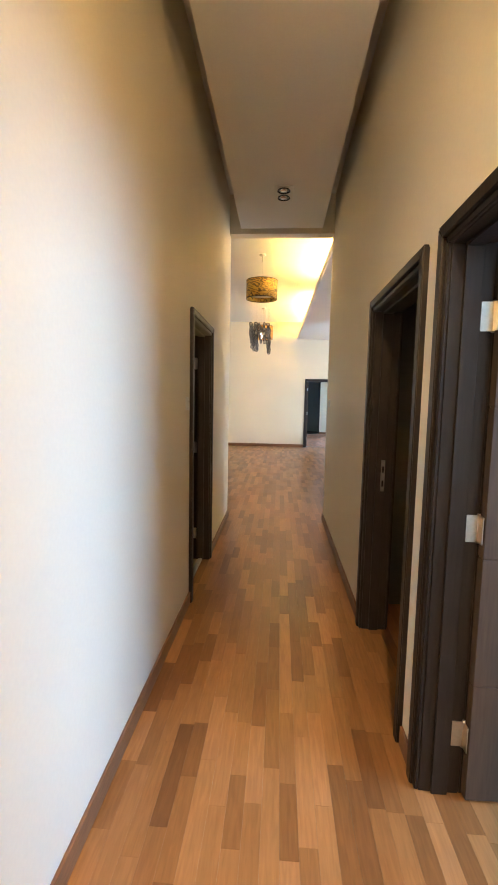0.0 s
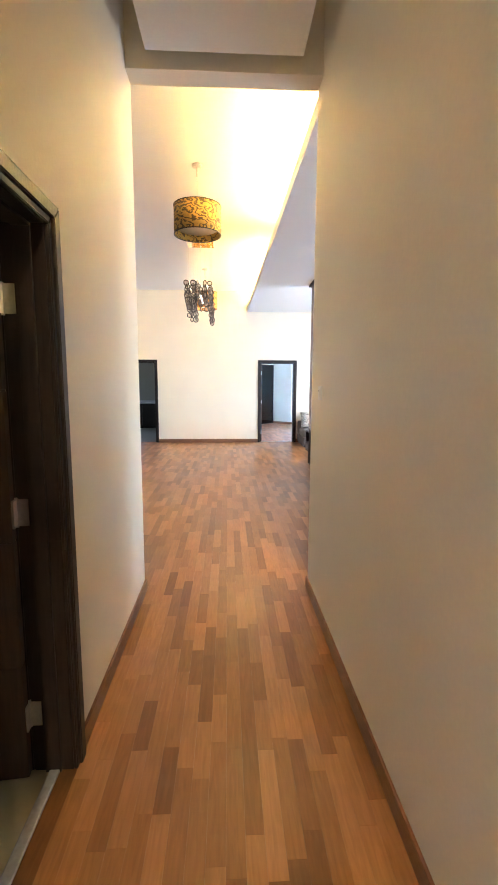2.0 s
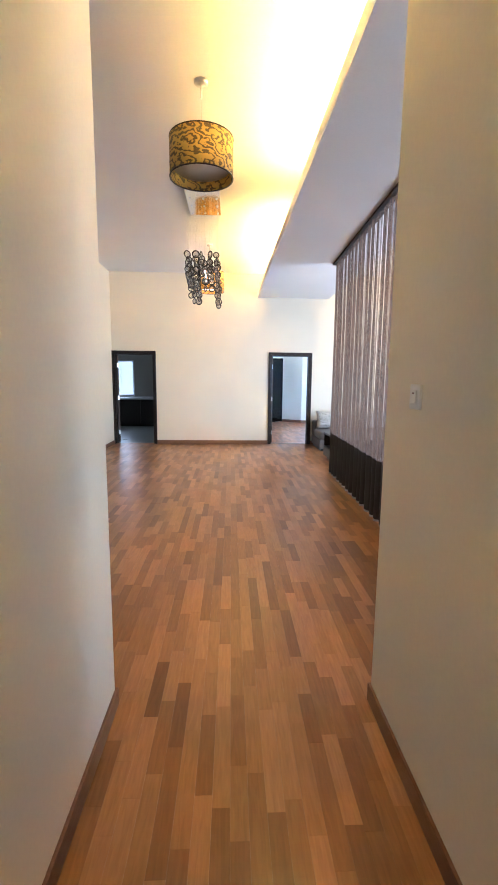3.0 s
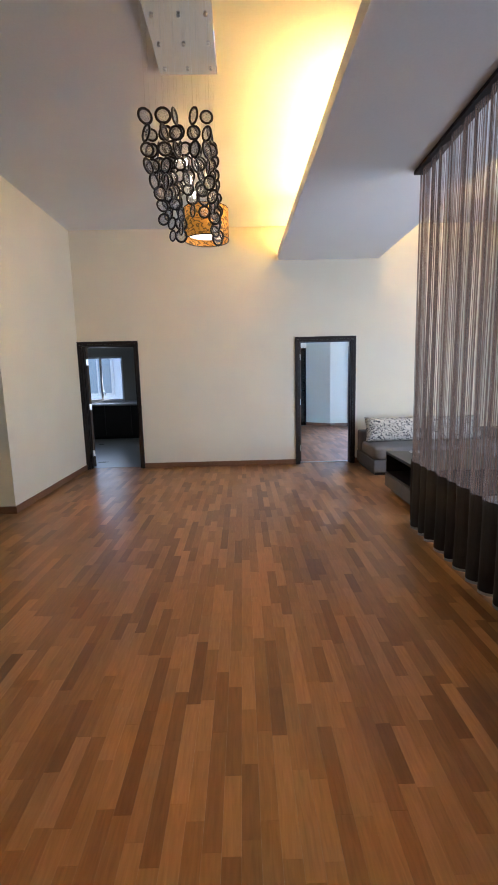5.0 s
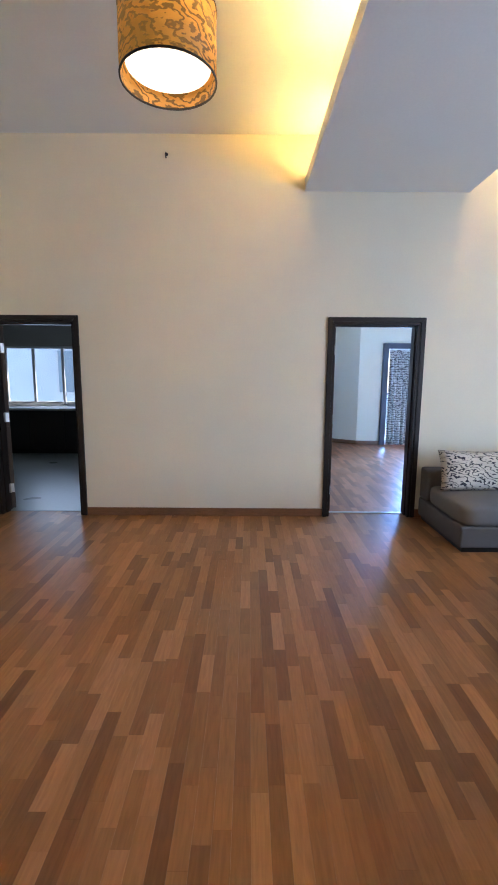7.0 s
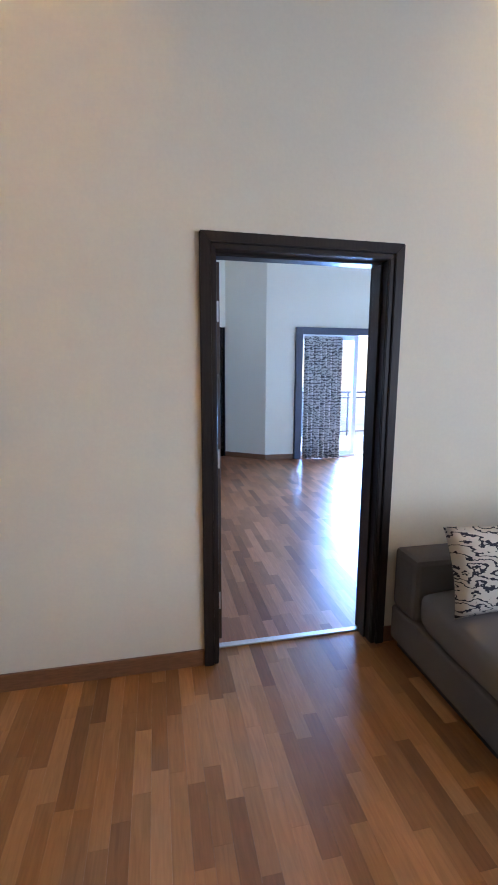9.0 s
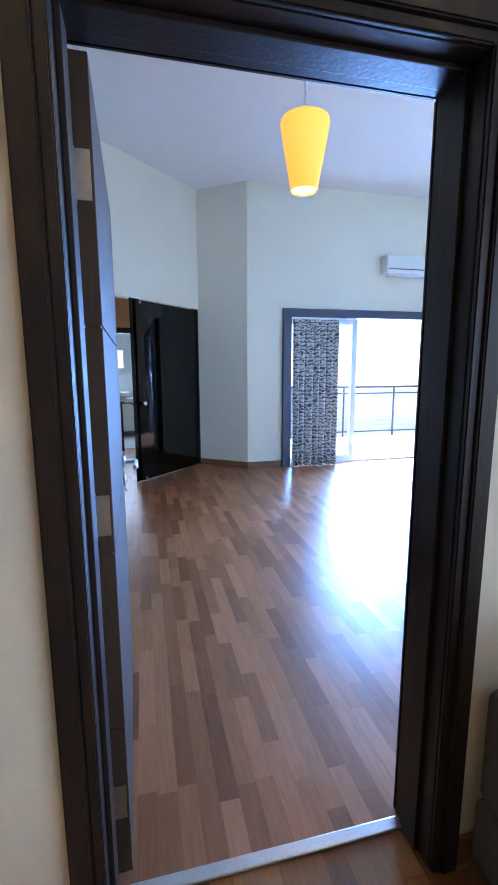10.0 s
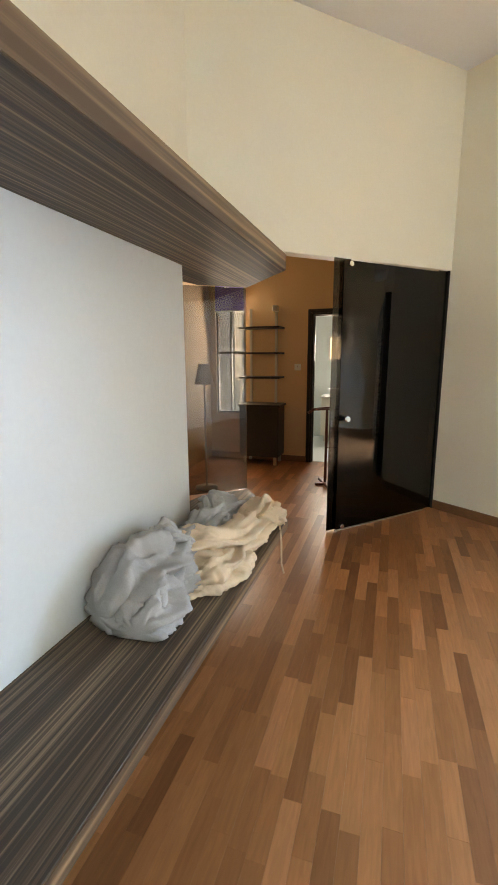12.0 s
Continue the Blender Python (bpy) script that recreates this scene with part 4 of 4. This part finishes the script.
def bundle(bm, spine, r, flat, seed, lobes=7):
    """Gathered cloth along a line: folds run along it and wander, ends fray out flat."""
    rng = random.Random(seed)
    pts = [Vector(p) for p in spine]
    n, na = 64, 72
    o = Vector((rng.uniform(0, 40), rng.uniform(0, 40), seed))
    rows = []
    for i in range(n + 1):
        t = i / n * (len(pts) - 1)
        k = min(int(t), len(pts) - 2)
        u = t - k
        p0, p1, p2, p3 = pts[max(k - 1, 0)], pts[k], pts[k + 1], pts[min(k + 2, len(pts) - 1)]
        c = 0.5 * ((2 * p1) + (p2 - p0) * u + (2 * p0 - 5 * p1 + 4 * p2 - p3) * u * u + (3 * p1 - p0 - 3 * p2 + p3) * u ** 3)
        d = (p2 - p0).lerp(p3 - p1, u)
        d.z = 0
        d.normalize()
        side = Vector((-d.y, d.x, 0))
        s = i / n
        swell = (0.35 + 0.65 * math.sin(math.pi * min(1, max(0, 0.08 + 0.84 * s))) ** 0.6) * (1 + 0.35 * noise.noise(o + Vector((s * 4, 0, 0))))
        if i in (0, n):
            swell *= 0.35
        row = []
        for j in range(na):
            a = 2 * math.pi * j / na
            w = a + 0.9 * noise.noise(o + Vector((s * 3.0, math.cos(a), math.sin(a))))
            f = 0.17 * math.sin(lobes * w + 5 * s) + 0.09 * math.sin((lobes * 2 + 1) * w - 7 * s + seed) + 0.22 * noise.noise(o + Vector((s * 7, 2 * math.cos(a), 2 * math.sin(a))))
            f += 0.10 * (1 - 2 * abs(noise.noise(o + Vector((s * 16, 5 * math.cos(w), 5 * math.sin(w))))))
            rr = r * swell * (1 + 1.45 * f)
            z = c.z + rr * flat * math.sin(a)
            row.append(bm.verts.new((c.x + side.x * rr * math.cos(a), c.y + side.y * rr * math.cos(a), max(0.003, z))))
        rows.append(row)
    for p, q in zip(rows, rows[1:]):
        for j in range(na):
            bm.faces.new((p[j], p[(j + 1) % na], q[(j + 1) % na], q[j])).smooth = True
    for row in (rows[0][::-1], rows[-1]):
        bm.faces.new(row)


def cloth_heap(name, loc, label, mat, bundles, cord=None):
    c = thing(name, loc, label, "cloth", group="cloths heaped on the bench")
    for k, (spine, r, flat, seed) in enumerate(bundles):
        bm = bmesh.new()
        bundle(bm, spine, r, flat, seed)
        made("fold", bm, mat, c)
    if cord:
        bm = bmesh.new()
        put_tube(bm, cord, 0.006, 6)
        made("tie_cord", bm, CLOTH_CREAM, c)


cloth_heap("curtain_net", (1.0, 16.2, BEN), "pale grey net curtain heaped on the bench", CLOTH_GREY, [
    ([(-0.12, -0.24, 0.06), (-0.05, -0.08, 0.13), (-0.02, 0.12, 0.15), (-0.08, 0.34, 0.12)], 0.125, 0.85, 4),
    ([(0.06, -0.26, 0.03), (0.05, -0.14, 0.06), (0.0, 0.02, 0.10), (-0.04, 0.14, 0.16)], 0.105, 0.7, 9),
    ([(-0.13, -0.1, 0.09), (-0.07, 0.06, 0.20), (0.02, 0.2, 0.17), (0.05, 0.30, 0.10)], 0.075, 0.8, 15)])
cloth_heap("curtain_lining", (1.12, 16.5, BEN), "cream cloth heaped on the bench", CLOTH_CREAM, [
    ([(-0.05, -0.22, 0.03), (0.03, -0.13, 0.05), (0.08, 0.02, 0.05), (0.10, 0.2, 0.06)], 0.085, 0.7, 11),
    ([(-0.12, -0.12, 0.16), (-0.03, 0.0, 0.12), (0.05, 0.16, 0.09), (0.08, 0.36, 0.09), (0.02, 0.5, 0.08)], 0.095, 0.75, 21),
    ([(-0.10, 0.02, 0.10), (0.0, 0.2, 0.07), (0.06, 0.44, 0.06)], 0.10, 0.6, 27)])
cloth_heap("curtain_net", (0.97, 16.92, BEN), "pale grey net curtain heaped on the bench", CLOTH_GREY, [
    ([(-0.05, -0.22, 0.06), (0.0, -0.06, 0.11), (0.02, 0.12, 0.10), (0.0, 0.26, 0.04)], 0.105, 0.85, 23),
    ([(0.05, -0.12, 0.10), (-0.03, 0.02, 0.17), (-0.06, 0.14, 0.10)], 0.065, 0.8, 29)])
cloth_heap("curtain_lining", (1.19, 17.02, BEN), "cream cloth with trailing cord on the bench", CLOTH_CREAM, [
    ([(-0.10, -0.16, 0.05), (-0.02, -0.04, 0.09), (0.03, 0.08, 0.11), (0.07, 0.17, 0.06)], 0.085, 0.8, 31)],
    cord=[(0.05, 0.10, 0.06), (0.11, 0.08, 0.02), (0.125, 0.06, -0.06), (0.13, 0.05, -0.2), (0.15, 0.03, -0.25)])


def glass_partition():
    """Smoked glass on the diagonal: a wide panel with fittings, and a narrow one at the bench."""
    a, b = Vector((1.477, 18.394)), Vector((2.325, 19.285))
    g = thing("glass_door", (a.x, a.y, 0), "wide smoked glass door panel with chrome fittings", "glass door", rz=math.degrees(math.atan2(b.y - a.y, b.x - a.x)))
    L = (b - a).length
    boxes("panel", [(0, L - 0.13, -0.005, 0.005, 0.012, 2.23)], SMOKE, g)
    boxes("fixed_panel", [(L - 0.125, L, 0.012, 0.02, 0.01, 2.245)], SMOKE_THIN, g)
    boxes("edge_rail", [(-0.004, L - 0.13, -0.009, 0.009, 0.0, 0.012)], STEEL, g)
    boxes("seal", [(L - 0.008, L, -0.008, 0.03, 0, 2.249)], BLACK, g)
    boxes("side_panel", [(-0.075, 0.09, 0.02, 0.028, 0.01, 2.245)], SMOKE_THIN, g)
    for z in (2.185, 0.012):
        bm = bmesh.new()
        put_lathe(bm, [(0.018, -0.018), (0.022, -0.012), (0.022, 0.012), (0.018, 0.018)], 16, 0, Matrix.Translation((0.07, 0, z + 0.02)) @ Matrix.Rotation(radians(90), 4, "X"))
        made("patch_fitting", bm, CHROME, g)
    bm = bmesh.new()
    for s in (-1, 1):
        put_lathe(bm, [(0.012, 0), (0.012, 0.03), (0.027, 0.036), (0.029, 0.05), (0.02, 0.06)], 18, 0, Matrix.Translation((0.055, 0, 0.985)) @ Matrix.Rotation(radians(90 * s), 4, "X"))
    made("knob", bm, CHROME, g)
    c, d = Vector((0.25, 17.313)), Vector((0.862, 17.815))
    h = thing("glass_screen", (c.x, c.y, BEN), "narrow smoked glass screen standing on the bench", "glass screen", rz=math.degrees(math.atan2(d.y - c.y, d.x - c.x)))
    boxes("panel", [(0, (d - c).length, -0.004, 0.004, 0.001, 1.469)], SMOKE_MID, h)


glass_partition()

# balcony door, its curtains and the balcony
w = thing("window_balcony", (3.455, WIN_Y, 0), "slate blue framed balcony door with white sliding sashes", "window", kind="structure")
boxes("surround", [(0, 0.115, -0.07, 0.02, 0, 2.235), (3.375, 3.49, -0.07, 0.02, 0, 2.235), (0.115, 3.375, -0.07, 0.02, 2.12, 2.235)], FRAME, w, bevel=0.004)
for x0 in (0.10, 2.28):
    boxes("sash", [(x0, x0 + 0.06, 0.08, 0.12, 0.03, 2.12), (x0 + 1.00, x0 + 1.085, 0.08, 0.12, 0.03, 2.12), (x0 + 0.06, x0 + 1.0, 0.08, 0.12, 0.03, 0.11), (x0 + 0.06, x0 + 1.0, 0.08, 0.12, 2.04, 2.12)], ALU, w, bevel=0.004)
    p = boxes("pane", [(x0 + 0.06, x0 + 1.0, 0.098, 0.104, 0.11, 2.04)], CLEAR, w)
    p.visible_shadow = False
boxes("track", [(0.10, 3.39, 0.05, 0.16, 0, 0.03), (0.10, 3.39, 0.05, 0.16, 2.12, 2.16)], ALU, w)


def zebra_curtain(x, wid, seed):
    c = thing("zebra_curtain", (x, WIN_Y - 0.05, 0), "white curtain with wavy grey zebra print", "curtain", group="curtains at the balcony door")
    bm = bmesh.new()
    folded(bm, 0, wid, 0.012, 2.09, 7, 0.045, seed, flare=0.4, steps=12, per=12)
    ob = made("cloth", bm, ZEBRA, c)
    s = ob.modifiers.new("thick", "SOLIDIFY")
    s.thickness = 0.003
    boxes("rail", [(-0.02, wid + 0.02, -0.012, 0.012, 2.09, 2.119), (0.02, 0.05, 0.012, 0.06, 2.092, 2.11)], ALU, c)


zebra_curtain(3.575, 0.705, 5)
zebra_curtain(5.88, 0.72, 9)


def air_conditioner(loc):
    a = thing("air_conditioner", loc, "white wall-mounted split air conditioner", "air conditioner")
    bm = bmesh.new()
    put_box(bm, 0, 0.88, -0.20, 0, 0.03, 0.285, bevel=0.028)
    made("body", bm, PLASTIC, a)
    boxes("louvre", [(0.05, 0.83, -0.185, -0.07, 0.006, 0.03)], ALU, a, bevel=0.003)
    boxes("slot", [(0.03, 0.85, -0.203, -0.198, 0.085, 0.098)], FRAME, a)


air_conditioner((4.92, WIN_Y, 2.70))


def cone_pendant(loc, z0, z1):
    d = thing("pendant_lamp", loc, "glowing orange glass cone pendant", "pendant lamp")
    bm = bmesh.new()
    put_lathe(bm, [(0.06, 0), (0.06, -0.015), (0.045, -0.05), (0.014, -0.055), (0.014, z1 + 0.06), (0.05, z1 + 0.05), (0.075, z1)], 20)
    made("rod", bm, PLASTIC, d)
    bm = bmesh.new()
    h = z1 - z0
    put_lathe(bm, [(0.085, z1), (0.185, z1 - 0.03), (0.192, z1 - 0.055), (0.160, z0 + 0.55 * h), (0.104, z0), (0.099, z0), (0.155, z0 + 0.55 * h), (0.186, z1 - 0.055)], 36, close=False)
    made("shade", bm, SHADE_ORANGE, d)
    bm = bmesh.new()
    put_lathe(bm, [(0.002, z0 + 0.012), (0.092, z0 + 0.012), (0.092, z0 + 0.016), (0.002, z0 + 0.016)], 28)
    made("mouth", bm, SHADE_MOUTH, d)


cone_pendant((2.84, 16.35, CEIL), -1.04, -0.50)

b = thing("balcony", (3.0, 19.01, 0), "sunlit concrete balcony with a metal railing", "balcony", kind="structure")
boxes("slab", [(-0.4, 4.6, 0, 1.55, -0.18, -0.012)], CONCRETE, b)
boxes("kerb", [(-0.4, 4.6, 1.40, 1.55, -0.012, 0.12)], CONCRETE, b, bevel=0.01)
bm = bmesh.new()
for z, r in ((1.07, 0.022), (0.95, 0.012), (0.22, 0.014)):
    put_tube(bm, [(-0.4, 1.47, z), (4.6, 1.47, z)], r)
made("rail", bm, FRAME, b)
for k in range(5):
    bm = bmesh.new()
    put_tube(bm, [(0.1 + k * 1.05, 1.47, 0.12), (0.1 + k * 1.05, 1.47, 1.07)], 0.018)
    made("post", bm, FRAME, b)


# ---------- dressing room and bathroom ----------
def shelf_unit():
    s = thing("shelf_unit", (-0.12, 20.48, 0), "dark open wall shelves over a low cabinet", "shelf unit")
    boxes("cabinet", [(0, 0.56, 0, 0.36, 0.12, 0.82)], CABINET, s, bevel=0.006)
    boxes("cabinet_top", [(-0.01, 0.58, -0.015, 0.365, 0.82, 0.85)], DARK, s, bevel=0.003)
    for x, y in ((0.04, 0.04), (0.48, 0.04), (0.04, 0.30), (0.48, 0.30)):
        boxes("foot", [(x, x + 0.04, y, y + 0.04, 0, 0.12)], STEEL, s, bevel=0.003)
    for z in (1.20, 1.53, 1.87):
        boxes("shelf", [(-0.02, 0.55, 0.06, 0.362, z, z + 0.025)], DARK, s, bevel=0.002)
    boxes("upright", [(0.42, 0.45, 0.335, 0.365, 0.85, 2.15), (0.05, 0.08, 0.335, 0.365, 0.85, 2.15)], STEEL, s)
    boxes("bracket", [(0.40, 0.47, 0.25, 0.365, 2.10, 2.18)], STEEL, s, bevel=0.01)


shelf_unit()


def valet_stand(loc):
    v = thing("valet_stand", loc, "red brown wooden clothes valet stand", "valet stand", rz=25)
    bm = bmesh.new()
    put_lathe(bm, [(0.016, 0.04), (0.02, 0.1), (0.015, 0.3), (0.018, 0.6), (0.014, 0.88), (0.012, 0.90)], 12)
    made("post", bm, REDWOOD, v)
    boxes("foot", [(-0.03, 0.03, -0.2, 0.2, 0.006, 0.04), (-0.12, 0.12, -0.025, 0.025, 0.0, 0.03)], REDWOOD, v, bevel=0.008)
    bm = bmesh.new()
    put_tube(bm, [(-0.22, 0, 0.86), (-0.16, 0, 0.90), (0, 0, 0.915), (0.16, 0, 0.90), (0.22, 0, 0.86)], 0.016, 10)
    made("hanger_bar", bm, REDWOOD, v)
    bm = bmesh.new()
    put_tube(bm, [(0, 0.0, 0.45), (0.26, 0.0, 0.45)], 0.008)
    put_tube(bm, [(0.26, 0, 0.03), (0.26, 0, 0.88)], 0.009)
    made("trouser_bar", bm, REDWOOD, v)
    boxes("tray", [(-0.14, 0.14, -0.07, 0.07, 0.895, 0.91)], REDWOOD, v, bevel=0.004)


valet_stand((1.19, 19.78, 0))


def wash_basin():
    v = thing("wash_basin", (0.72, 22.42, 0), "white ceramic basin on a pale vanity", "wash basin")
    boxes("vanity", [(0, 1.3, 0, 0.56, 0.12, 0.78)], PANEL, v, bevel=0.006)
    for x, y in ((0.05, 0.05), (1.2, 0.05), (0.05, 0.45), (1.2, 0.45)):
        boxes("foot", [(x, x + 0.05, y, y + 0.05, 0.004, 0.12)], STEEL, v, bevel=0.003)
    boxes("top", [(-0.01, 1.31, -0.015, 0.565, 0.78, 0.81)], STONE, v, bevel=0.004)
    bm = bmesh.new()
    put_lathe(bm, [(0.10, 0.0), (0.17, 0.03), (0.215, 0.12), (0.21, 0.125), (0.16, 0.045), (0.04, 0.03)], 28)
    made("bowl", bm, CERAMIC, v, (0.30, 0.26, 0.81))
    bm = bmesh.new()
    for x in (-0.09, 0, 0.09):
        put_tube(bm, [(x, 0, 0), (x, 0, 0.13), (x, -0.03 - 0.09 * (x == 0), 0.15)], 0.012)
        put_lathe(bm, [(0.022, 0), (0.022, 0.015), (0.012, 0.02)], 14, 0, Matrix.Translation((x, 0, 0)))
    made("tap", bm, CHROME, v, (0.30, 0.50, 0.81))


wash_basin()


def floor_lamp(loc):
    f = thing("floor_lamp", loc, "slim floor lamp with a pale cone shade", "floor lamp")
    bm = bmesh.new()
    put_lathe(bm, [(0.13, 0), (0.13, 0.02), (0.012, 0.03), (0.010, 1.25)], 20)
    made("stand", bm, STEEL, f)
    bm = bmesh.new()
    put_lathe(bm, [(0.105, 1.2), (0.06, 1.42), (0.057, 1.42), (0.102, 1.2)], 24, close=False)
    made("shade", bm, CLOTH_CREAM, f)


# Placed behind the glass screen to show as a lamp shape in its pane.
floor_lamp((-0.10, 19.25, 0))
d = thing("roller_blind", (-0.59, 20.83, 2.14), "violet fabric blind in the slim window", "blind")
boxes("fabric", [(0.0, 0.42, 0, 0.006, 0.0, 0.45)], MAUVE, d)
boxes("bar", [(0.0, 0.42, -0.006, 0.012, -0.015, 0.0)], ALU, d)

# ---------- outside ----------
structure(boxes("ground", [(-900, 900, -900, 900, -40.5, -40)], EARTH), "far green and grey ground far below", "ground")


def tower(loc, w, dpt, h, rz=0):
    """A distant block of flats with its storeys and windows."""
    t = thing("apartment_tower", loc, "distant pale apartment block with rows of windows", "building", rz, group="distant apartment blocks")
    boxes("wall", [(0, w, 0, dpt, 0, h), (0.5, w - 0.5, 0.5, dpt - 0.5, h, h + 1.2)], FACADE, t)
    bm = bmesh.new()
    for i in range(int(w / 3.0)):
        for k in range(int(h / 3.0)):
            put_box(bm, 3.0 * i + 0.7, 3.0 * i + 2.3, -0.04, 0.06, 3.0 * k + 0.9, 3.0 * k + 2.4)
    tagged(made("windows", bm, FAR_GLASS, t), kind="stuff")
    bm = bmesh.new()
    for k in range(int(h / 3.0)):
        put_box(bm, 0, w, -0.35, 0, 3.0 * k + 0.1, 3.0 * k + 0.3)
    made("ledge", bm, CONCRETE, t)


tower((-34, 73, -40), 30, 14, 62, 45)
tower((-62, 84, -40), 21, 14, 54)
tower((26, 130, -40), 27, 14, 36)
n = thing("neighbour_wall", (-7.5, 22.5, -40), "pale neighbouring house wall seen from the kitchen", "building")
boxes("wall", [(0, 6.6, 0, 0.4, 0, 47)], FACADE, n)
boxes("window", [(2.2, 3.3, -0.05, 0.0, 40.9, 42.3)], ALU, n)
boxes("window_pane", [(2.28, 2.72, -0.06, -0.05, 40.98, 42.22), (2.78, 3.22, -0.06, -0.05, 40.98, 42.22)], FAR_GLASS, n)

# ---------- parquet strips ----------
SW = 0.0655
fields = [(HL, HR, -1.6, HALL_END), (-4.95, RIGHT, HALL_END, FAR), (1.36, 2.33, FAR, 13.806), (1.36, 2.33, 13.808, FAR_B),
          (0.3, 7.25, FAR_B, 18.95), (-0.70, 3.05, 18.95, 20.92), (-0.70, 0.3, 17.0, 18.95),
          (HR, 4.3, -2.4, 1.60), (HR, 3.3, 1.70, 3.1), (-2.25, -1.2, FAR, 13.80)]
rng = random.Random(42)
lengths = (0.29, 0.39, 0.49)


def strip_verts(x0, x1, y0, y1, z):
    e = 0.0002
    return ([(x0, y0, -0.006), (x1, y0, -0.006), (x1, y1, -0.006), (x0, y1, -0.006), (x0 + e, y0 + e, z), (x1 - e, y0 + e, z), (x1 - e, y1 - e, z), (x0 + e, y1 - e, z)])


QUADS = [(4, 5, 6, 7), (0, 1, 5, 4), (1, 2, 6, 5), (2, 3, 7, 6), (3, 0, 4, 7)]
strip_mesh = {}
for ln in lengths:
    me = bpy.data.meshes.new("strip")
    me.from_pydata(strip_verts(0, SW, 0, ln, 0), [], QUADS)
    me.materials.append(STRIP_A)
    strip_mesh[ln] = me
floor_ob = bpy.data.objects["floor"]
verts, faces, singles = {False: [], True: []}, {False: [], True: []}, 0
x = -4.95
while x < 7.25:
    mid = x + SW / 2
    spans = []
    for y0, y1 in sorted((f[2], f[3]) for f in fields if f[0] - 0.03 < mid < f[1] + 0.03):
        if spans and y0 <= spans[-1][1] + 0.001:
            spans[-1][1] = max(spans[-1][1], y1)
        else:
            spans.append([y0, y1])
    for fy0, fy1 in spans:
        y = fy0 - rng.uniform(0, 0.4)
        while y < fy1 - 0.002:
            ln = rng.choice(lengths)
            y0, y1 = max(y, fy0), min(y + ln, fy1)
            if y1 - y0 > 0.01:
                z = rng.uniform(-0.0003, 0.0)
                if HL < mid < HR and 0.8 < y0 < 7.2 and singles < 300 and y1 - y0 == ln:
                    ob = new("strip", strip_mesh[ln])
                    ob.location, ob.parent = (x, y0, z), floor_ob
                    singles += 1
                else:
                    bed = y0 > FAR + 0.1 and mid > -0.8
                    k = len(verts[bed])
                    verts[bed] += strip_verts(x, x + SW, y0, y1, z)
                    faces[bed] += [tuple(k + i for i in q) for q in QUADS]
            y += ln
    x += SW
for bed, mat in ((False, STRIP_B), (True, STRIP_C)):
    me = bpy.data.meshes.new("strip_field")
    me.from_pydata(verts[bed], [], faces[bed])
    me.materials.append(mat)
    field = new("strip_field", me)
    field.parent = floor_ob
    tagged(field, kind="stuff")
